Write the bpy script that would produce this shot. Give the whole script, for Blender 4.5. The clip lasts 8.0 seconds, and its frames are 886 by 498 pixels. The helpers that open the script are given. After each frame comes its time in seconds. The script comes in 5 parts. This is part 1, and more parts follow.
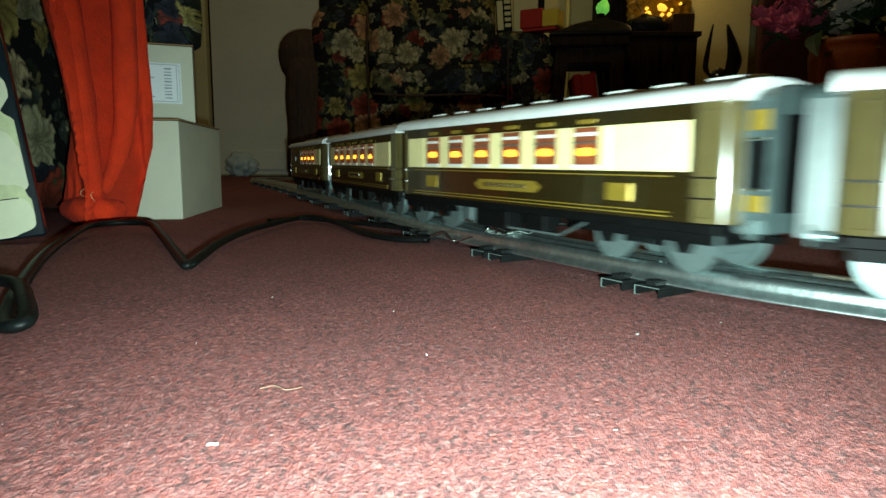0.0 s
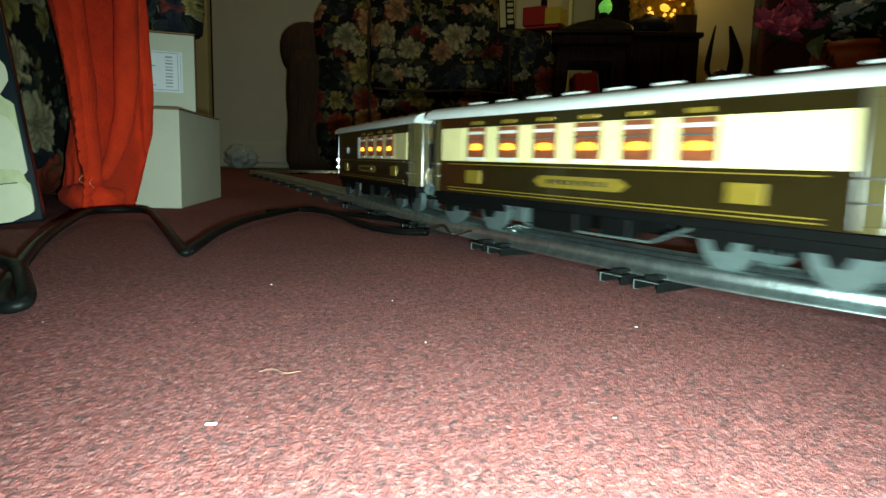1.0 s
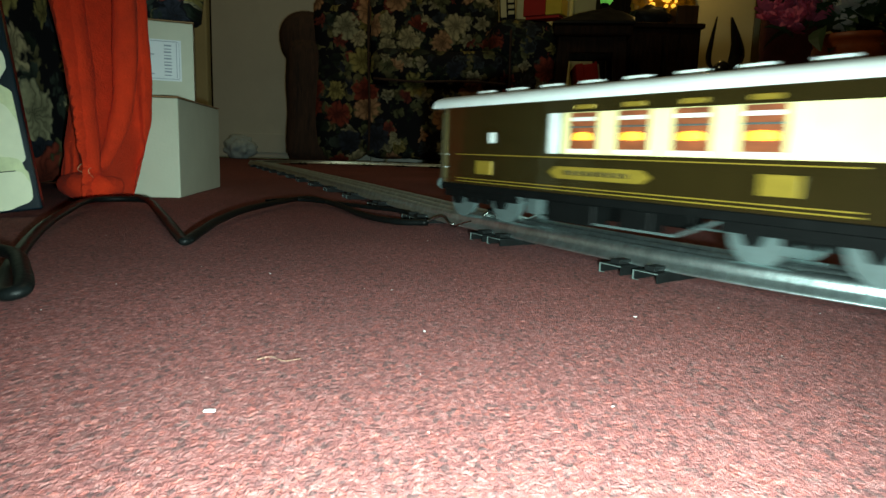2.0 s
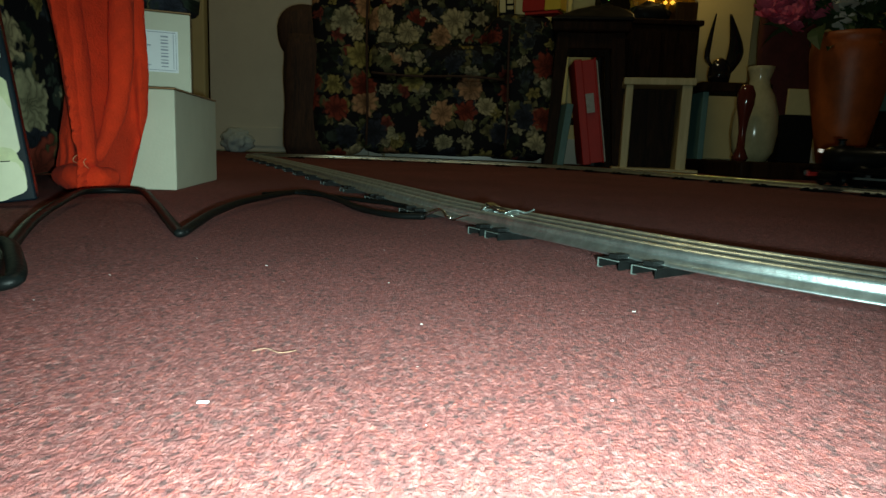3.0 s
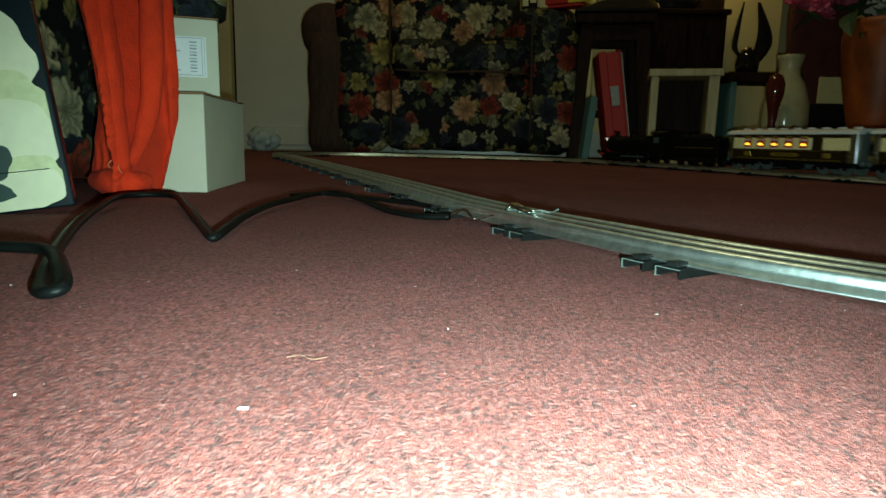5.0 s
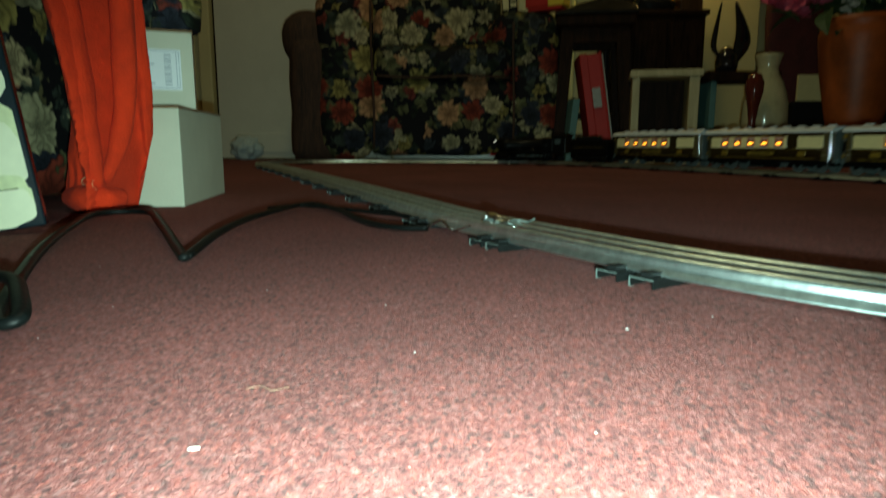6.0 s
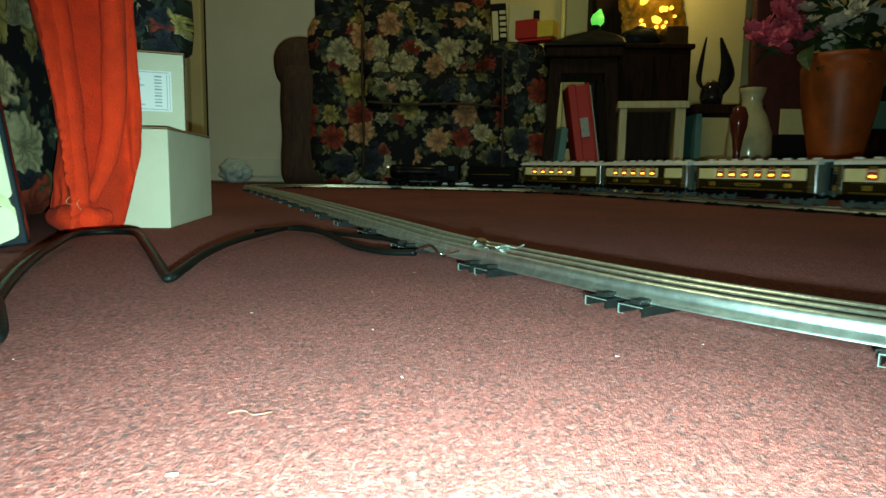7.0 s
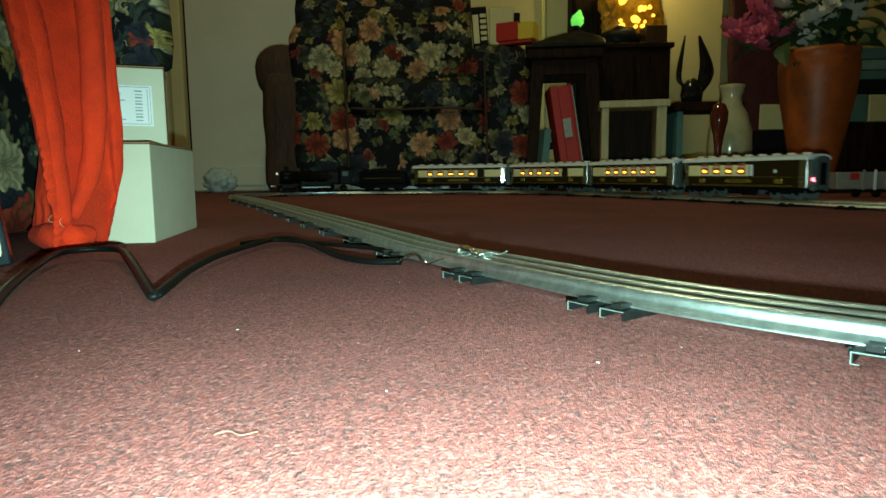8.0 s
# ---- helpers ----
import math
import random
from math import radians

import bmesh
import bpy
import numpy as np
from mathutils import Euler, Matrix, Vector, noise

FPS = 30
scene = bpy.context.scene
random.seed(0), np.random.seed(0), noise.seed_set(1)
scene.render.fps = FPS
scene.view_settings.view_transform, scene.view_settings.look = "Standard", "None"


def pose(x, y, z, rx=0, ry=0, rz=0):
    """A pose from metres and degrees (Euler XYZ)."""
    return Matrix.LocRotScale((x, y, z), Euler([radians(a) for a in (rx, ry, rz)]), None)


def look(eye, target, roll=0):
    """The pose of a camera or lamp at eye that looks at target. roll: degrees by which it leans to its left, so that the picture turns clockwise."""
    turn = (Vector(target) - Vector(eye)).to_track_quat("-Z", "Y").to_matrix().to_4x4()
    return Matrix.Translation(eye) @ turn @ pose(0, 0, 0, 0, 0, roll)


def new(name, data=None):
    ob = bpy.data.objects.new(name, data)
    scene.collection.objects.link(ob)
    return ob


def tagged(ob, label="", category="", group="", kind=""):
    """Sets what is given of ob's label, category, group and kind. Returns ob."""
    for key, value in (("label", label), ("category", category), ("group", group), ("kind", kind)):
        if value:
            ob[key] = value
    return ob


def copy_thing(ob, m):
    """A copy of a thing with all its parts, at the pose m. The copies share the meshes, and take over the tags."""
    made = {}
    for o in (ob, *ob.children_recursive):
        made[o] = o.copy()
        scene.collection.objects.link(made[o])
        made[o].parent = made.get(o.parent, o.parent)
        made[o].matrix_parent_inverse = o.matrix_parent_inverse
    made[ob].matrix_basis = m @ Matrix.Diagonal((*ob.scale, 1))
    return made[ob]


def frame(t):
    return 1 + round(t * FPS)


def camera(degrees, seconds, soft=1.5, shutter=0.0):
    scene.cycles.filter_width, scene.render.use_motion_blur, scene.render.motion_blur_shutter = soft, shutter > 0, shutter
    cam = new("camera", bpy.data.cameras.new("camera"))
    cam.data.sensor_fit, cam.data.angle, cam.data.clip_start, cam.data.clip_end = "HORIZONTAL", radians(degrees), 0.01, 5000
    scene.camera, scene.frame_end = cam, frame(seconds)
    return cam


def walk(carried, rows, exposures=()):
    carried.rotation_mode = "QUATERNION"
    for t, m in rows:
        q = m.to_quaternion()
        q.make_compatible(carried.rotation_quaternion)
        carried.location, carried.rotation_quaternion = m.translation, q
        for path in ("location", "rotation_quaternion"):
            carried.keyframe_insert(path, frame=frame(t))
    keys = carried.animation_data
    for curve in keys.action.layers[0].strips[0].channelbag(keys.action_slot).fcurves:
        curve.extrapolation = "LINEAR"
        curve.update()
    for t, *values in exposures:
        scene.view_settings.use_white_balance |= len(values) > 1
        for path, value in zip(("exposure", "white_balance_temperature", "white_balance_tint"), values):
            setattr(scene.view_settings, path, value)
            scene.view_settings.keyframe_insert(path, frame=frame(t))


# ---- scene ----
cam = camera(70.0, 8.0, soft=1.5, shutter=0.5)
# seconds, eye in metres, then degrees: turned to the left, tilted up, leaning left
PATH = [
    (0, -0.0089, -0.0002, 0.0655, 1.54, -7.73, 0.31),
    (0.5, -0.0097, -0.0002, 0.0633, 1.32, -7.75, 1.00),
    (1, -0.0100, -0.0003, 0.0624, 1.32, -8.00, 1.46),
    (1.5, -0.0098, -0.0003, 0.0622, 1.35, -8.40, 1.52),
    (3, -0.0103, 0.0022, 0.0600, 0.95, -9.17, 2.19),
    (3.5, -0.0099, 0.0027, 0.0605, 0.59, -9.02, 1.86),
    (4, -0.0087, 0.0021, 0.0642, 0.32, -8.71, 1.62),
    (4.5, -0.0113, -0.0034, 0.0628, 3.12, -9.05, 1.88),
    (4.7, -0.0113, -0.0034, 0.0630, 3.40, -9.10, 1.80),
    (5.8, -0.0033, -0.0025, 0.0733, 2.06, -11.99, -0.93),
    (6, -0.0022, 0.0013, 0.0710, 2.19, -9.42, -0.02),
    (6.5, -0.0024, 0.0015, 0.0724, 1.80, -6.49, -0.02),
    (7, -0.0030, 0.0035, 0.0696, 1.07, -7.03, 0.94),
    (7.5, -0.0028, 0.0038, 0.0700, 0.22, -5.72, 1.08),
    (8, 0.0000, 0.0000, 0.0742, 0.01, -6.79, -0.66),
]


def view(x, y, z, yaw, tilt, lean):
    a, b = radians(yaw), radians(tilt)
    ahead = Vector((-math.sin(a) * math.cos(b), math.cos(a) * math.cos(b), math.sin(b)))
    return look((x, y, z), Vector((x, y, z)) + 2 * ahead, lean)


EXPOSURES = [(0.0, -0.02, 6450, 5), (1.7, -0.23, 6450, 4), (2.8, -0.2, 6450, 4), (4.5, 0.12, 6350, -4), (5.8, 0.1, 6350, -5), (6.5, 0.6, 6300, -12), (7.0, 0.85, 6200, -13), (8.0, 0.92, 6200, -13)]
walk(cam, [(t, view(*row)) for t, *row in PATH], EXPOSURES)

# ---- light ----
world = bpy.data.worlds.new("room_dusk")
world.use_nodes = True
world.node_tree.nodes["Background"].inputs[0].default_value = (0.02, 0.018, 0.013, 1)
world.node_tree.nodes["Background"].inputs[1].default_value = 0.06
scene.world = world


def lamp(name, kind, place, power, colour, size):
    data = bpy.data.lights.new(name, kind)
    data.energy, data.color = power, colour
    if kind == "AREA":
        data.shape, data.size = "DISK", size
    else:
        data.shadow_soft_size = size
    ob = new(name, data)
    ob.location = place
    return ob


# the small cold light of the filming phone, and the room's warm ceiling lamp
phone = lamp("phone_light", "SPOT", (0.010, -0.006, 0.049), 22.0, (0.76, 1.0, 0.95), 0.004)
phone.data.spot_size, phone.data.spot_blend = radians(116), 1.0
phone.rotation_euler = (radians(90 - 20), 0, radians(2))
lamp("ceiling_light", "AREA", (-0.2, 1.45, 2.30), 5.9, (1.0, 0.82, 0.46), 0.4)
lamp("amber_light", "POINT", (0.86, 2.74, 0.95), 1.5, (1.0, 0.66, 0.20), 0.05)

# ---- materials ----


def node(nt, kind, **values):
    n = nt.nodes.new(kind)
    for key, value in values.items():
        if key in n.inputs:
            n.inputs[key].default_value = value
    return n


def material(name, colour, rough=0.5, metal=0.0, vary=0.25, scale=40.0, bump=0.0, bump_scale=200.0, emit=0.0, coat=0.0):
    """A paint, metal, card or wood: its colour varied at two scales, with fine relief."""
    m = bpy.data.materials.new(name)
    m.use_nodes = True
    nt = m.node_tree
    b = nt.nodes["Principled BSDF"]
    b.inputs["Roughness"].default_value, b.inputs["Metallic"].default_value = rough, metal
    b.inputs["Coat Weight"].default_value = coat
    tc = node(nt, "ShaderNodeTexCoord")
    big = node(nt, "ShaderNodeTexNoise", Scale=scale, Detail=6.0, Roughness=0.65)
    nt.links.new(tc.outputs["Object"], big.inputs["Vector"])
    ramp = node(nt, "ShaderNodeValToRGB")
    ramp.color_ramp.elements[0].position, ramp.color_ramp.elements[1].position = 0.3, 0.72
    ramp.color_ramp.elements[0].color = (*[c * (1 - vary) for c in colour], 1)
    ramp.color_ramp.elements[1].color = (*[min(1, c * (1 + 0.5 * vary)) for c in colour], 1)
    nt.links.new(big.outputs["Fac"], ramp.inputs["Fac"])
    nt.links.new(ramp.outputs["Color"], b.inputs["Base Color"])
    if bump:
        fine = node(nt, "ShaderNodeTexNoise", Scale=bump_scale, Detail=4.0)
        nt.links.new(tc.outputs["Object"], fine.inputs["Vector"])
        bp = node(nt, "ShaderNodeBump", Strength=bump, Distance=0.002)
        nt.links.new(fine.outputs["Fac"], bp.inputs["Height"])
        nt.links.new(bp.outputs["Normal"], b.inputs["Normal"])
    if emit:
        nt.links.new(ramp.outputs["Color"], b.inputs["Emission Color"])
        b.inputs["Emission Strength"].default_value = emit
    return m


def wood(name, dark, light, scale=6.0, rough=0.35):
    m = material(name, light, rough)
    nt = m.node_tree
    b = nt.nodes["Principled BSDF"]
    tc = node(nt, "ShaderNodeTexCoord")
    mp = node(nt, "ShaderNodeMapping")
    mp.inputs["Scale"].default_value = (scale * 4, scale * 4, scale * 0.5)
    ns = node(nt, "ShaderNodeTexNoise", Scale=2.0, Detail=8.0, Roughness=0.7, Distortion=1.2)
    ramp = node(nt, "ShaderNodeValToRGB")
    ramp.color_ramp.elements[0].position, ramp.color_ramp.elements[1].position = 0.35, 0.68
    ramp.color_ramp.elements[0].color, ramp.color_ramp.elements[1].color = (*dark, 1), (*light, 1)
    nt.links.new(tc.outputs["Object"], mp.inputs["Vector"])
    nt.links.new(mp.outputs["Vector"], ns.inputs["Vector"])
    nt.links.new(ns.outputs["Fac"], ramp.inputs["Fac"])
    nt.links.new(ramp.outputs["Color"], b.inputs["Base Color"])
    return m


def carpet_material():
    """Dark red wool pile: tufts of brick red, wine and near black, in slightly stretched specks."""
    m = bpy.data.materials.new("red_wool_carpet")
    m.use_nodes = True
    nt = m.node_tree
    b = nt.nodes["Principled BSDF"]
    b.inputs["Roughness"].default_value = 0.95
    b.inputs["Specular IOR Level"].default_value = 0.08
    b.inputs["Sheen Weight"].default_value = 0.050
    b.inputs["Sheen Roughness"].default_value = 1.0
    b.inputs["Sheen Tint"].default_value = (1.0, 0.90, 0.93, 1)
    tc = node(nt, "ShaderNodeTexCoord")
    mp = node(nt, "ShaderNodeMapping")
    mp.inputs["Scale"].default_value = (1.0, 0.70, 1.0)
    nt.links.new(tc.outputs["Object"], mp.inputs["Vector"])
    tuft = node(nt, "ShaderNodeTexVoronoi", Scale=860.0, Randomness=1.0)
    nt.links.new(mp.outputs["Vector"], tuft.inputs["Vector"])
    grey = node(nt, "ShaderNodeSeparateColor")
    nt.links.new(tuft.outputs["Color"], grey.inputs["Color"])
    blot = node(nt, "ShaderNodeTexNoise", Scale=470.0, Detail=6.0, Roughness=0.75)
    nt.links.new(mp.outputs["Vector"], blot.inputs["Vector"])
    mix = node(nt, "ShaderNodeMath")
    mix.operation = "MULTIPLY_ADD"
    mix.inputs[1].default_value = 0.24
    nt.links.new(grey.outputs["Red"], mix.inputs[0])
    nt.links.new(blot.outputs["Fac"], mix.inputs[2])
    ramp = node(nt, "ShaderNodeValToRGB")
    e = ramp.color_ramp.elements
    e[0].position, e[0].color = 0.30, (0.062, 0.014, 0.014, 1)
    e[1].position, e[1].color = 0.97, (0.345, 0.175, 0.160, 1)
    for pos, col in ((0.52, (0.130, 0.030, 0.028, 1)), (0.66, (0.188, 0.054, 0.050, 1)), (0.80, (0.255, 0.098, 0.090, 1))):
        x = e.new(pos)
        x.color = col
    nt.links.new(mix.outputs[0], ramp.inputs["Fac"])
    wide = node(nt, "ShaderNodeTexNoise", Scale=5.0, Detail=4.0)
    nt.links.new(tc.outputs["Object"], wide.inputs["Vector"])
    wr = node(nt, "ShaderNodeMapRange")
    wr.inputs["From Min"].default_value, wr.inputs["From Max"].default_value = 0.3, 0.7
    wr.inputs["To Min"].default_value, wr.inputs["To Max"].default_value = 0.78, 1.15
    nt.links.new(wide.outputs["Fac"], wr.inputs["Value"])
    mul = node(nt, "ShaderNodeVectorMath")
    mul.operation = "MULTIPLY"
    nt.links.new(ramp.outputs["Color"], mul.inputs[0])
    nt.links.new(wr.outputs["Result"], mul.inputs[1])
    # single tufts of black and of grey wool among the red
    odd = node(nt, "ShaderNodeTexVoronoi", Scale=800.0, Randomness=1.0)
    nt.links.new(mp.outputs["Vector"], odd.inputs["Vector"])
    pick = node(nt, "ShaderNodeSeparateColor")
    nt.links.new(odd.outputs["Color"], pick.inputs["Color"])
    tone = node(nt, "ShaderNodeValToRGB")
    tone.color_ramp.interpolation = "CONSTANT"
    k = tone.color_ramp.elements
    k[0].position, k[0].color = 0.0, (0.45, 0.55, 0.57, 1)
    k[1].position, k[1].color = 0.07, (0.78, 0.88, 0.92, 1)
    k.new(0.26).color = (1.0, 1.0, 1.0, 1)
    k.new(0.86).color = (1.22, 1.05, 0.95, 1)
    nt.links.new(pick.outputs["Green"], tone.inputs["Fac"])
    woven = node(nt, "ShaderNodeVectorMath")
    woven.operation = "MULTIPLY"
    nt.links.new(mul.outputs[0], woven.inputs[0])
    nt.links.new(tone.outputs["Color"], woven.inputs[1])
    # soft dark blots, a few millimetres wide
    blots = node(nt, "ShaderNodeTexNoise", Scale=200.0, Detail=5.0, Roughness=0.75)
    nt.links.new(mp.outputs["Vector"], blots.inputs["Vector"])
    br = node(nt, "ShaderNodeMapRange")
    br.inputs["From Min"].default_value, br.inputs["From Max"].default_value = 0.30, 0.46
    br.inputs["To Min"].default_value, br.inputs["To Max"].default_value = 0.55, 1.04
    nt.links.new(blots.outputs["Fac"], br.inputs["Value"])
    worn = node(nt, "ShaderNodeVectorMath")
    worn.operation = "SCALE"
    nt.links.new(woven.outputs[0], worn.inputs[0])
    nt.links.new(br.outputs["Result"], worn.inputs["Scale"])
    nt.links.new(worn.outputs[0], b.inputs["Base Color"])
    hair = node(nt, "ShaderNodeTexNoise", Scale=1000.0, Detail=4.0, Roughness=0.65)
    nt.links.new(mp.outputs["Vector"], hair.inputs["Vector"])
    bp = node(nt, "ShaderNodeBump", Strength=0.9, Distance=0.0014)
    nt.links.new(hair.outputs["Fac"], bp.inputs["Height"])
    nt.links.new(bp.outputs["Normal"], b.inputs["Normal"])
    return m


def floral_material(name="floral_upholstery", scale=9.0, shift=0.0, sideways=False):
    """Near-black chintz with petalled cream, yellow and rose blooms and grey-green leaves."""
    m = bpy.data.materials.new(name)
    m.use_nodes = True
    nt = m.node_tree
    b = nt.nodes["Principled BSDF"]
    b.inputs["Roughness"].default_value = 0.8
    b.inputs["Specular IOR Level"].default_value = 0.2
    tc = node(nt, "ShaderNodeTexCoord")
    mp = node(nt, "ShaderNodeMapping")
    mp.inputs["Location"].default_value = (shift, 0.37 + shift, 0.11)
    mp.inputs["Scale"].default_value = (0.12, 1.0, 1.0) if sideways else (1.0, 0.12, 1.0)
    mp.inputs["Rotation"].default_value = (0, 0, radians(90) if sideways else 0)
    nt.links.new(tc.outputs["Object"], mp.inputs["Vector"])
    wob = node(nt, "ShaderNodeTexNoise", Scale=40.0, Detail=3.0)
    nt.links.new(mp.outputs["Vector"], wob.inputs["Vector"])
    sub = node(nt, "ShaderNodeVectorMath")
    sub.operation = "MULTIPLY_ADD"
    sub.inputs[1].default_value = (0.055, 0.0, 0.055)
    nt.links.new(wob.outputs["Color"], sub.inputs[0])
    nt.links.new(mp.outputs["Vector"], sub.inputs[2])

    def calc(op, a, c=None, d=None):
        n = node(nt, "ShaderNodeMath")
        n.operation = op
        for i, v in enumerate((a, c, d)):
            if v is None:
                continue
            if isinstance(v, (int, float)):
                n.inputs[i].default_value = v
            else:
                nt.links.new(v, n.inputs[i])
        return n.outputs[0]

    def blooms(sc, radius, petals, offset, depth, kept=1.0):
        """Flower shapes round scattered middles: how far inside the outline, the petal shade and two random values."""
        mv = node(nt, "ShaderNodeMapping")
        mv.inputs["Location"].default_value = (offset, 0, offset * 1.3)
        nt.links.new(sub.outputs[0], mv.inputs["Vector"])
        v = node(nt, "ShaderNodeTexVoronoi", Scale=sc, Randomness=0.85)
        nt.links.new(mv.outputs["Vector"], v.inputs["Vector"])
        d = node(nt, "ShaderNodeVectorMath")
        d.operation = "SUBTRACT"
        nt.links.new(mv.outputs["Vector"], d.inputs[0])
        nt.links.new(v.outputs["Position"], d.inputs[1])
        xyz = node(nt, "ShaderNodeSeparateXYZ")
        nt.links.new(d.outputs[0], xyz.inputs[0])
        ids = node(nt, "ShaderNodeSeparateColor")
        nt.links.new(v.outputs["Color"], ids.inputs["Color"])
        x, z = xyz.outputs["X"], xyz.outputs["Z"]
        ang = calc("MULTIPLY_ADD", calc("ARCTAN2", z, x), petals / 2, calc("MULTIPLY", ids.outputs["Blue"], 6.3))
        lobe = calc("ABSOLUTE", calc("SINE", ang))
        size = calc("MULTIPLY_ADD", ids.outputs["Green"], radius * 0.5, radius * 0.72)
        rim = calc("MULTIPLY", size, calc("MULTIPLY_ADD", lobe, depth, 1 - depth))
        dist = calc("SQRT", calc("ADD", calc("MULTIPLY", x, x), calc("MULTIPLY", z, z)))
        mask = node(nt, "ShaderNodeMapRange")
        mask.inputs["From Min"].default_value, mask.inputs["From Max"].default_value = 0.0, radius * 0.22
        nt.links.new(calc("SUBTRACT", rim, dist), mask.inputs["Value"])
        ratio = calc("DIVIDE", dist, size)
        shade = calc("MULTIPLY", calc("MULTIPLY_ADD", lobe, 0.5, 0.5), calc("MULTIPLY_ADD", calc("POWER", ratio, 1.2), 0.9, 0.3))
        return calc("MULTIPLY", mask.outputs["Result"], calc("LESS_THAN", ids.outputs["Blue"], kept)), shade, ids.outputs["Red"]

    def palette(stops, source):
        rp = node(nt, "ShaderNodeValToRGB")
        rp.color_ramp.interpolation = "CONSTANT"
        e = rp.color_ramp.elements
        e[0].position, e[0].color = 0.0, (*stops[0][1], 1)
        e[1].position, e[1].color = stops[1][0], (*stops[1][1], 1)
        for pos, col in stops[2:]:
            e.new(pos).color = (*col, 1)
        nt.links.new(source, rp.inputs["Fac"])
        return rp.outputs["Color"]

    def over(below, layer, stops):
        mask, shade, ids = layer
        tone = node(nt, "ShaderNodeVectorMath")
        tone.operation = "SCALE"
        nt.links.new(palette(stops, ids), tone.inputs[0])
        nt.links.new(shade, tone.inputs["Scale"])
        mx = node(nt, "ShaderNodeMix")
        mx.data_type = "RGBA"
        nt.links.new(mask, mx.inputs["Factor"])
        nt.links.new(below, mx.inputs[6])
        nt.links.new(tone.outputs[0], mx.inputs[7])
        return mx.outputs[2]

    ground = node(nt, "ShaderNodeRGB")
    ground.outputs[0].default_value = (0.005, 0.005, 0.007, 1)
    green = [(0, (0.02, 0.03, 0.018)), (0.25, (0.15, 0.155, 0.07)), (0.5, (0.05, 0.065, 0.05)), (0.75, (0.20, 0.18, 0.08))]
    cream = [(0, (0.58, 0.49, 0.27)), (0.25, (0.40, 0.33, 0.10)), (0.40, (0.26, 0.045, 0.025)), (0.55, (0.56, 0.30, 0.15)), (0.66, (0.44, 0.41, 0.24)), (0.82, (0.03, 0.035, 0.05))]
    small = [(0, (0.32, 0.26, 0.08)), (0.3, (0.38, 0.34, 0.20)), (0.6, (0.24, 0.05, 0.035)), (0.8, (0.04, 0.05, 0.06))]
    col = over(ground.outputs[0], blooms(scale * 1.8, 0.36 / scale, 2.0, 0.4, 0.72, 0.6), green)
    col = over(col, blooms(scale * 1.35, 0.30 / scale, 4.0, 1.7, 0.55, 0.6), green)
    col = over(col, blooms(scale * 1.6, 0.30 / scale, 6.0, 2.3, 0.35, 0.42), small)
    col = over(col, blooms(scale * 1.05, 0.46 / scale, 9.0, 0.0, 0.17, 0.66), cream)
    nt.links.new(col, b.inputs["Base Color"])
    weave = node(nt, "ShaderNodeTexNoise", Scale=500.0, Detail=2.0)
    nt.links.new(tc.outputs["Object"], weave.inputs["Vector"])
    bp = node(nt, "ShaderNodeBump", Strength=0.25, Distance=0.001)
    nt.links.new(weave.outputs["Fac"], bp.inputs["Height"])
    nt.links.new(bp.outputs["Normal"], b.inputs["Normal"])
    return m


CARPET = carpet_material()
FLORAL = floral_material()
FLORAL_CLOTH = floral_material("dark_flowered_cloth", 22.0, 0.3)
FLORAL_NEAR = floral_material("floral_sofa_cover", 13.0, 0.8, True)
WALL = material("cream_wall_paint", (0.70, 0.61, 0.32), 0.8, vary=0.12, scale=3.0, bump=0.2, bump_scale=90)
CONDUIT = material("pale_yellow_gloss_paint", (0.80, 0.70, 0.30), 0.4, vary=0.1, scale=4.0)
DOOR = material("white_gloss_door_paint", (0.74, 0.72, 0.60), 0.3, vary=0.1, scale=4.0, bump=0.05)
CEILING = material("ceiling_white", (0.7, 0.68, 0.6), 0.9, vary=0.08, scale=3.0)
STEEL = material("tinplate_rail", (0.74, 0.88, 0.88), 0.37, 1.0, vary=0.3, scale=120.0, bump=0.1, bump_scale=500)
TIN_BLACK = material("black_tin_sleeper", (0.007, 0.008, 0.008), 0.45, vary=0.4, scale=150.0)
CLIP = material("bright_wire", (0.72, 0.75, 0.72), 0.18, 1.0, vary=0.2, scale=300.0)
PALE_TIN = material("pale_tin", (0.15, 0.19, 0.18), 0.4, 0.3, vary=0.3, scale=300.0)
CABLE = material("black_rubber_cable", (0.004, 0.005, 0.005), 0.46, vary=0.4, scale=90.0, bump=0.15, bump_scale=400)
UMBER = material("umber_coach_paint", (0.018, 0.012, 0.003), 0.24, vary=0.2, scale=60.0, coat=0.4)
# the same umber, lighter: phone light reflected by the end bays put into colour
UMBER_LIT = material("umber_paint_lit", (0.085, 0.068, 0.026), 0.16, vary=0.2, scale=60.0, coat=0.7)
CREAM = material("cream_coach_paint", (0.88, 0.77, 0.38), 0.32, vary=0.1, scale=60.0, coat=0.3)
GOLD = material("gold_lining", (0.32, 0.22, 0.03), 0.35, 0.4, vary=0.2, scale=200.0)
ROOF = material("grey_white_roof", (0.72, 0.75, 0.74), 0.4, vary=0.15, scale=60.0)
UNDER = material("black_underframe", (0.003, 0.0035, 0.0035), 0.6, vary=0.4, scale=120.0)
WHEEL = material("turned_steel_wheel", (0.18, 0.24, 0.24), 0.34, 0.6, vary=0.2, scale=200.0)
DYNAMO = material("grey_dynamo_paint", (0.055, 0.075, 0.075), 0.5, vary=0.3, scale=120.0)
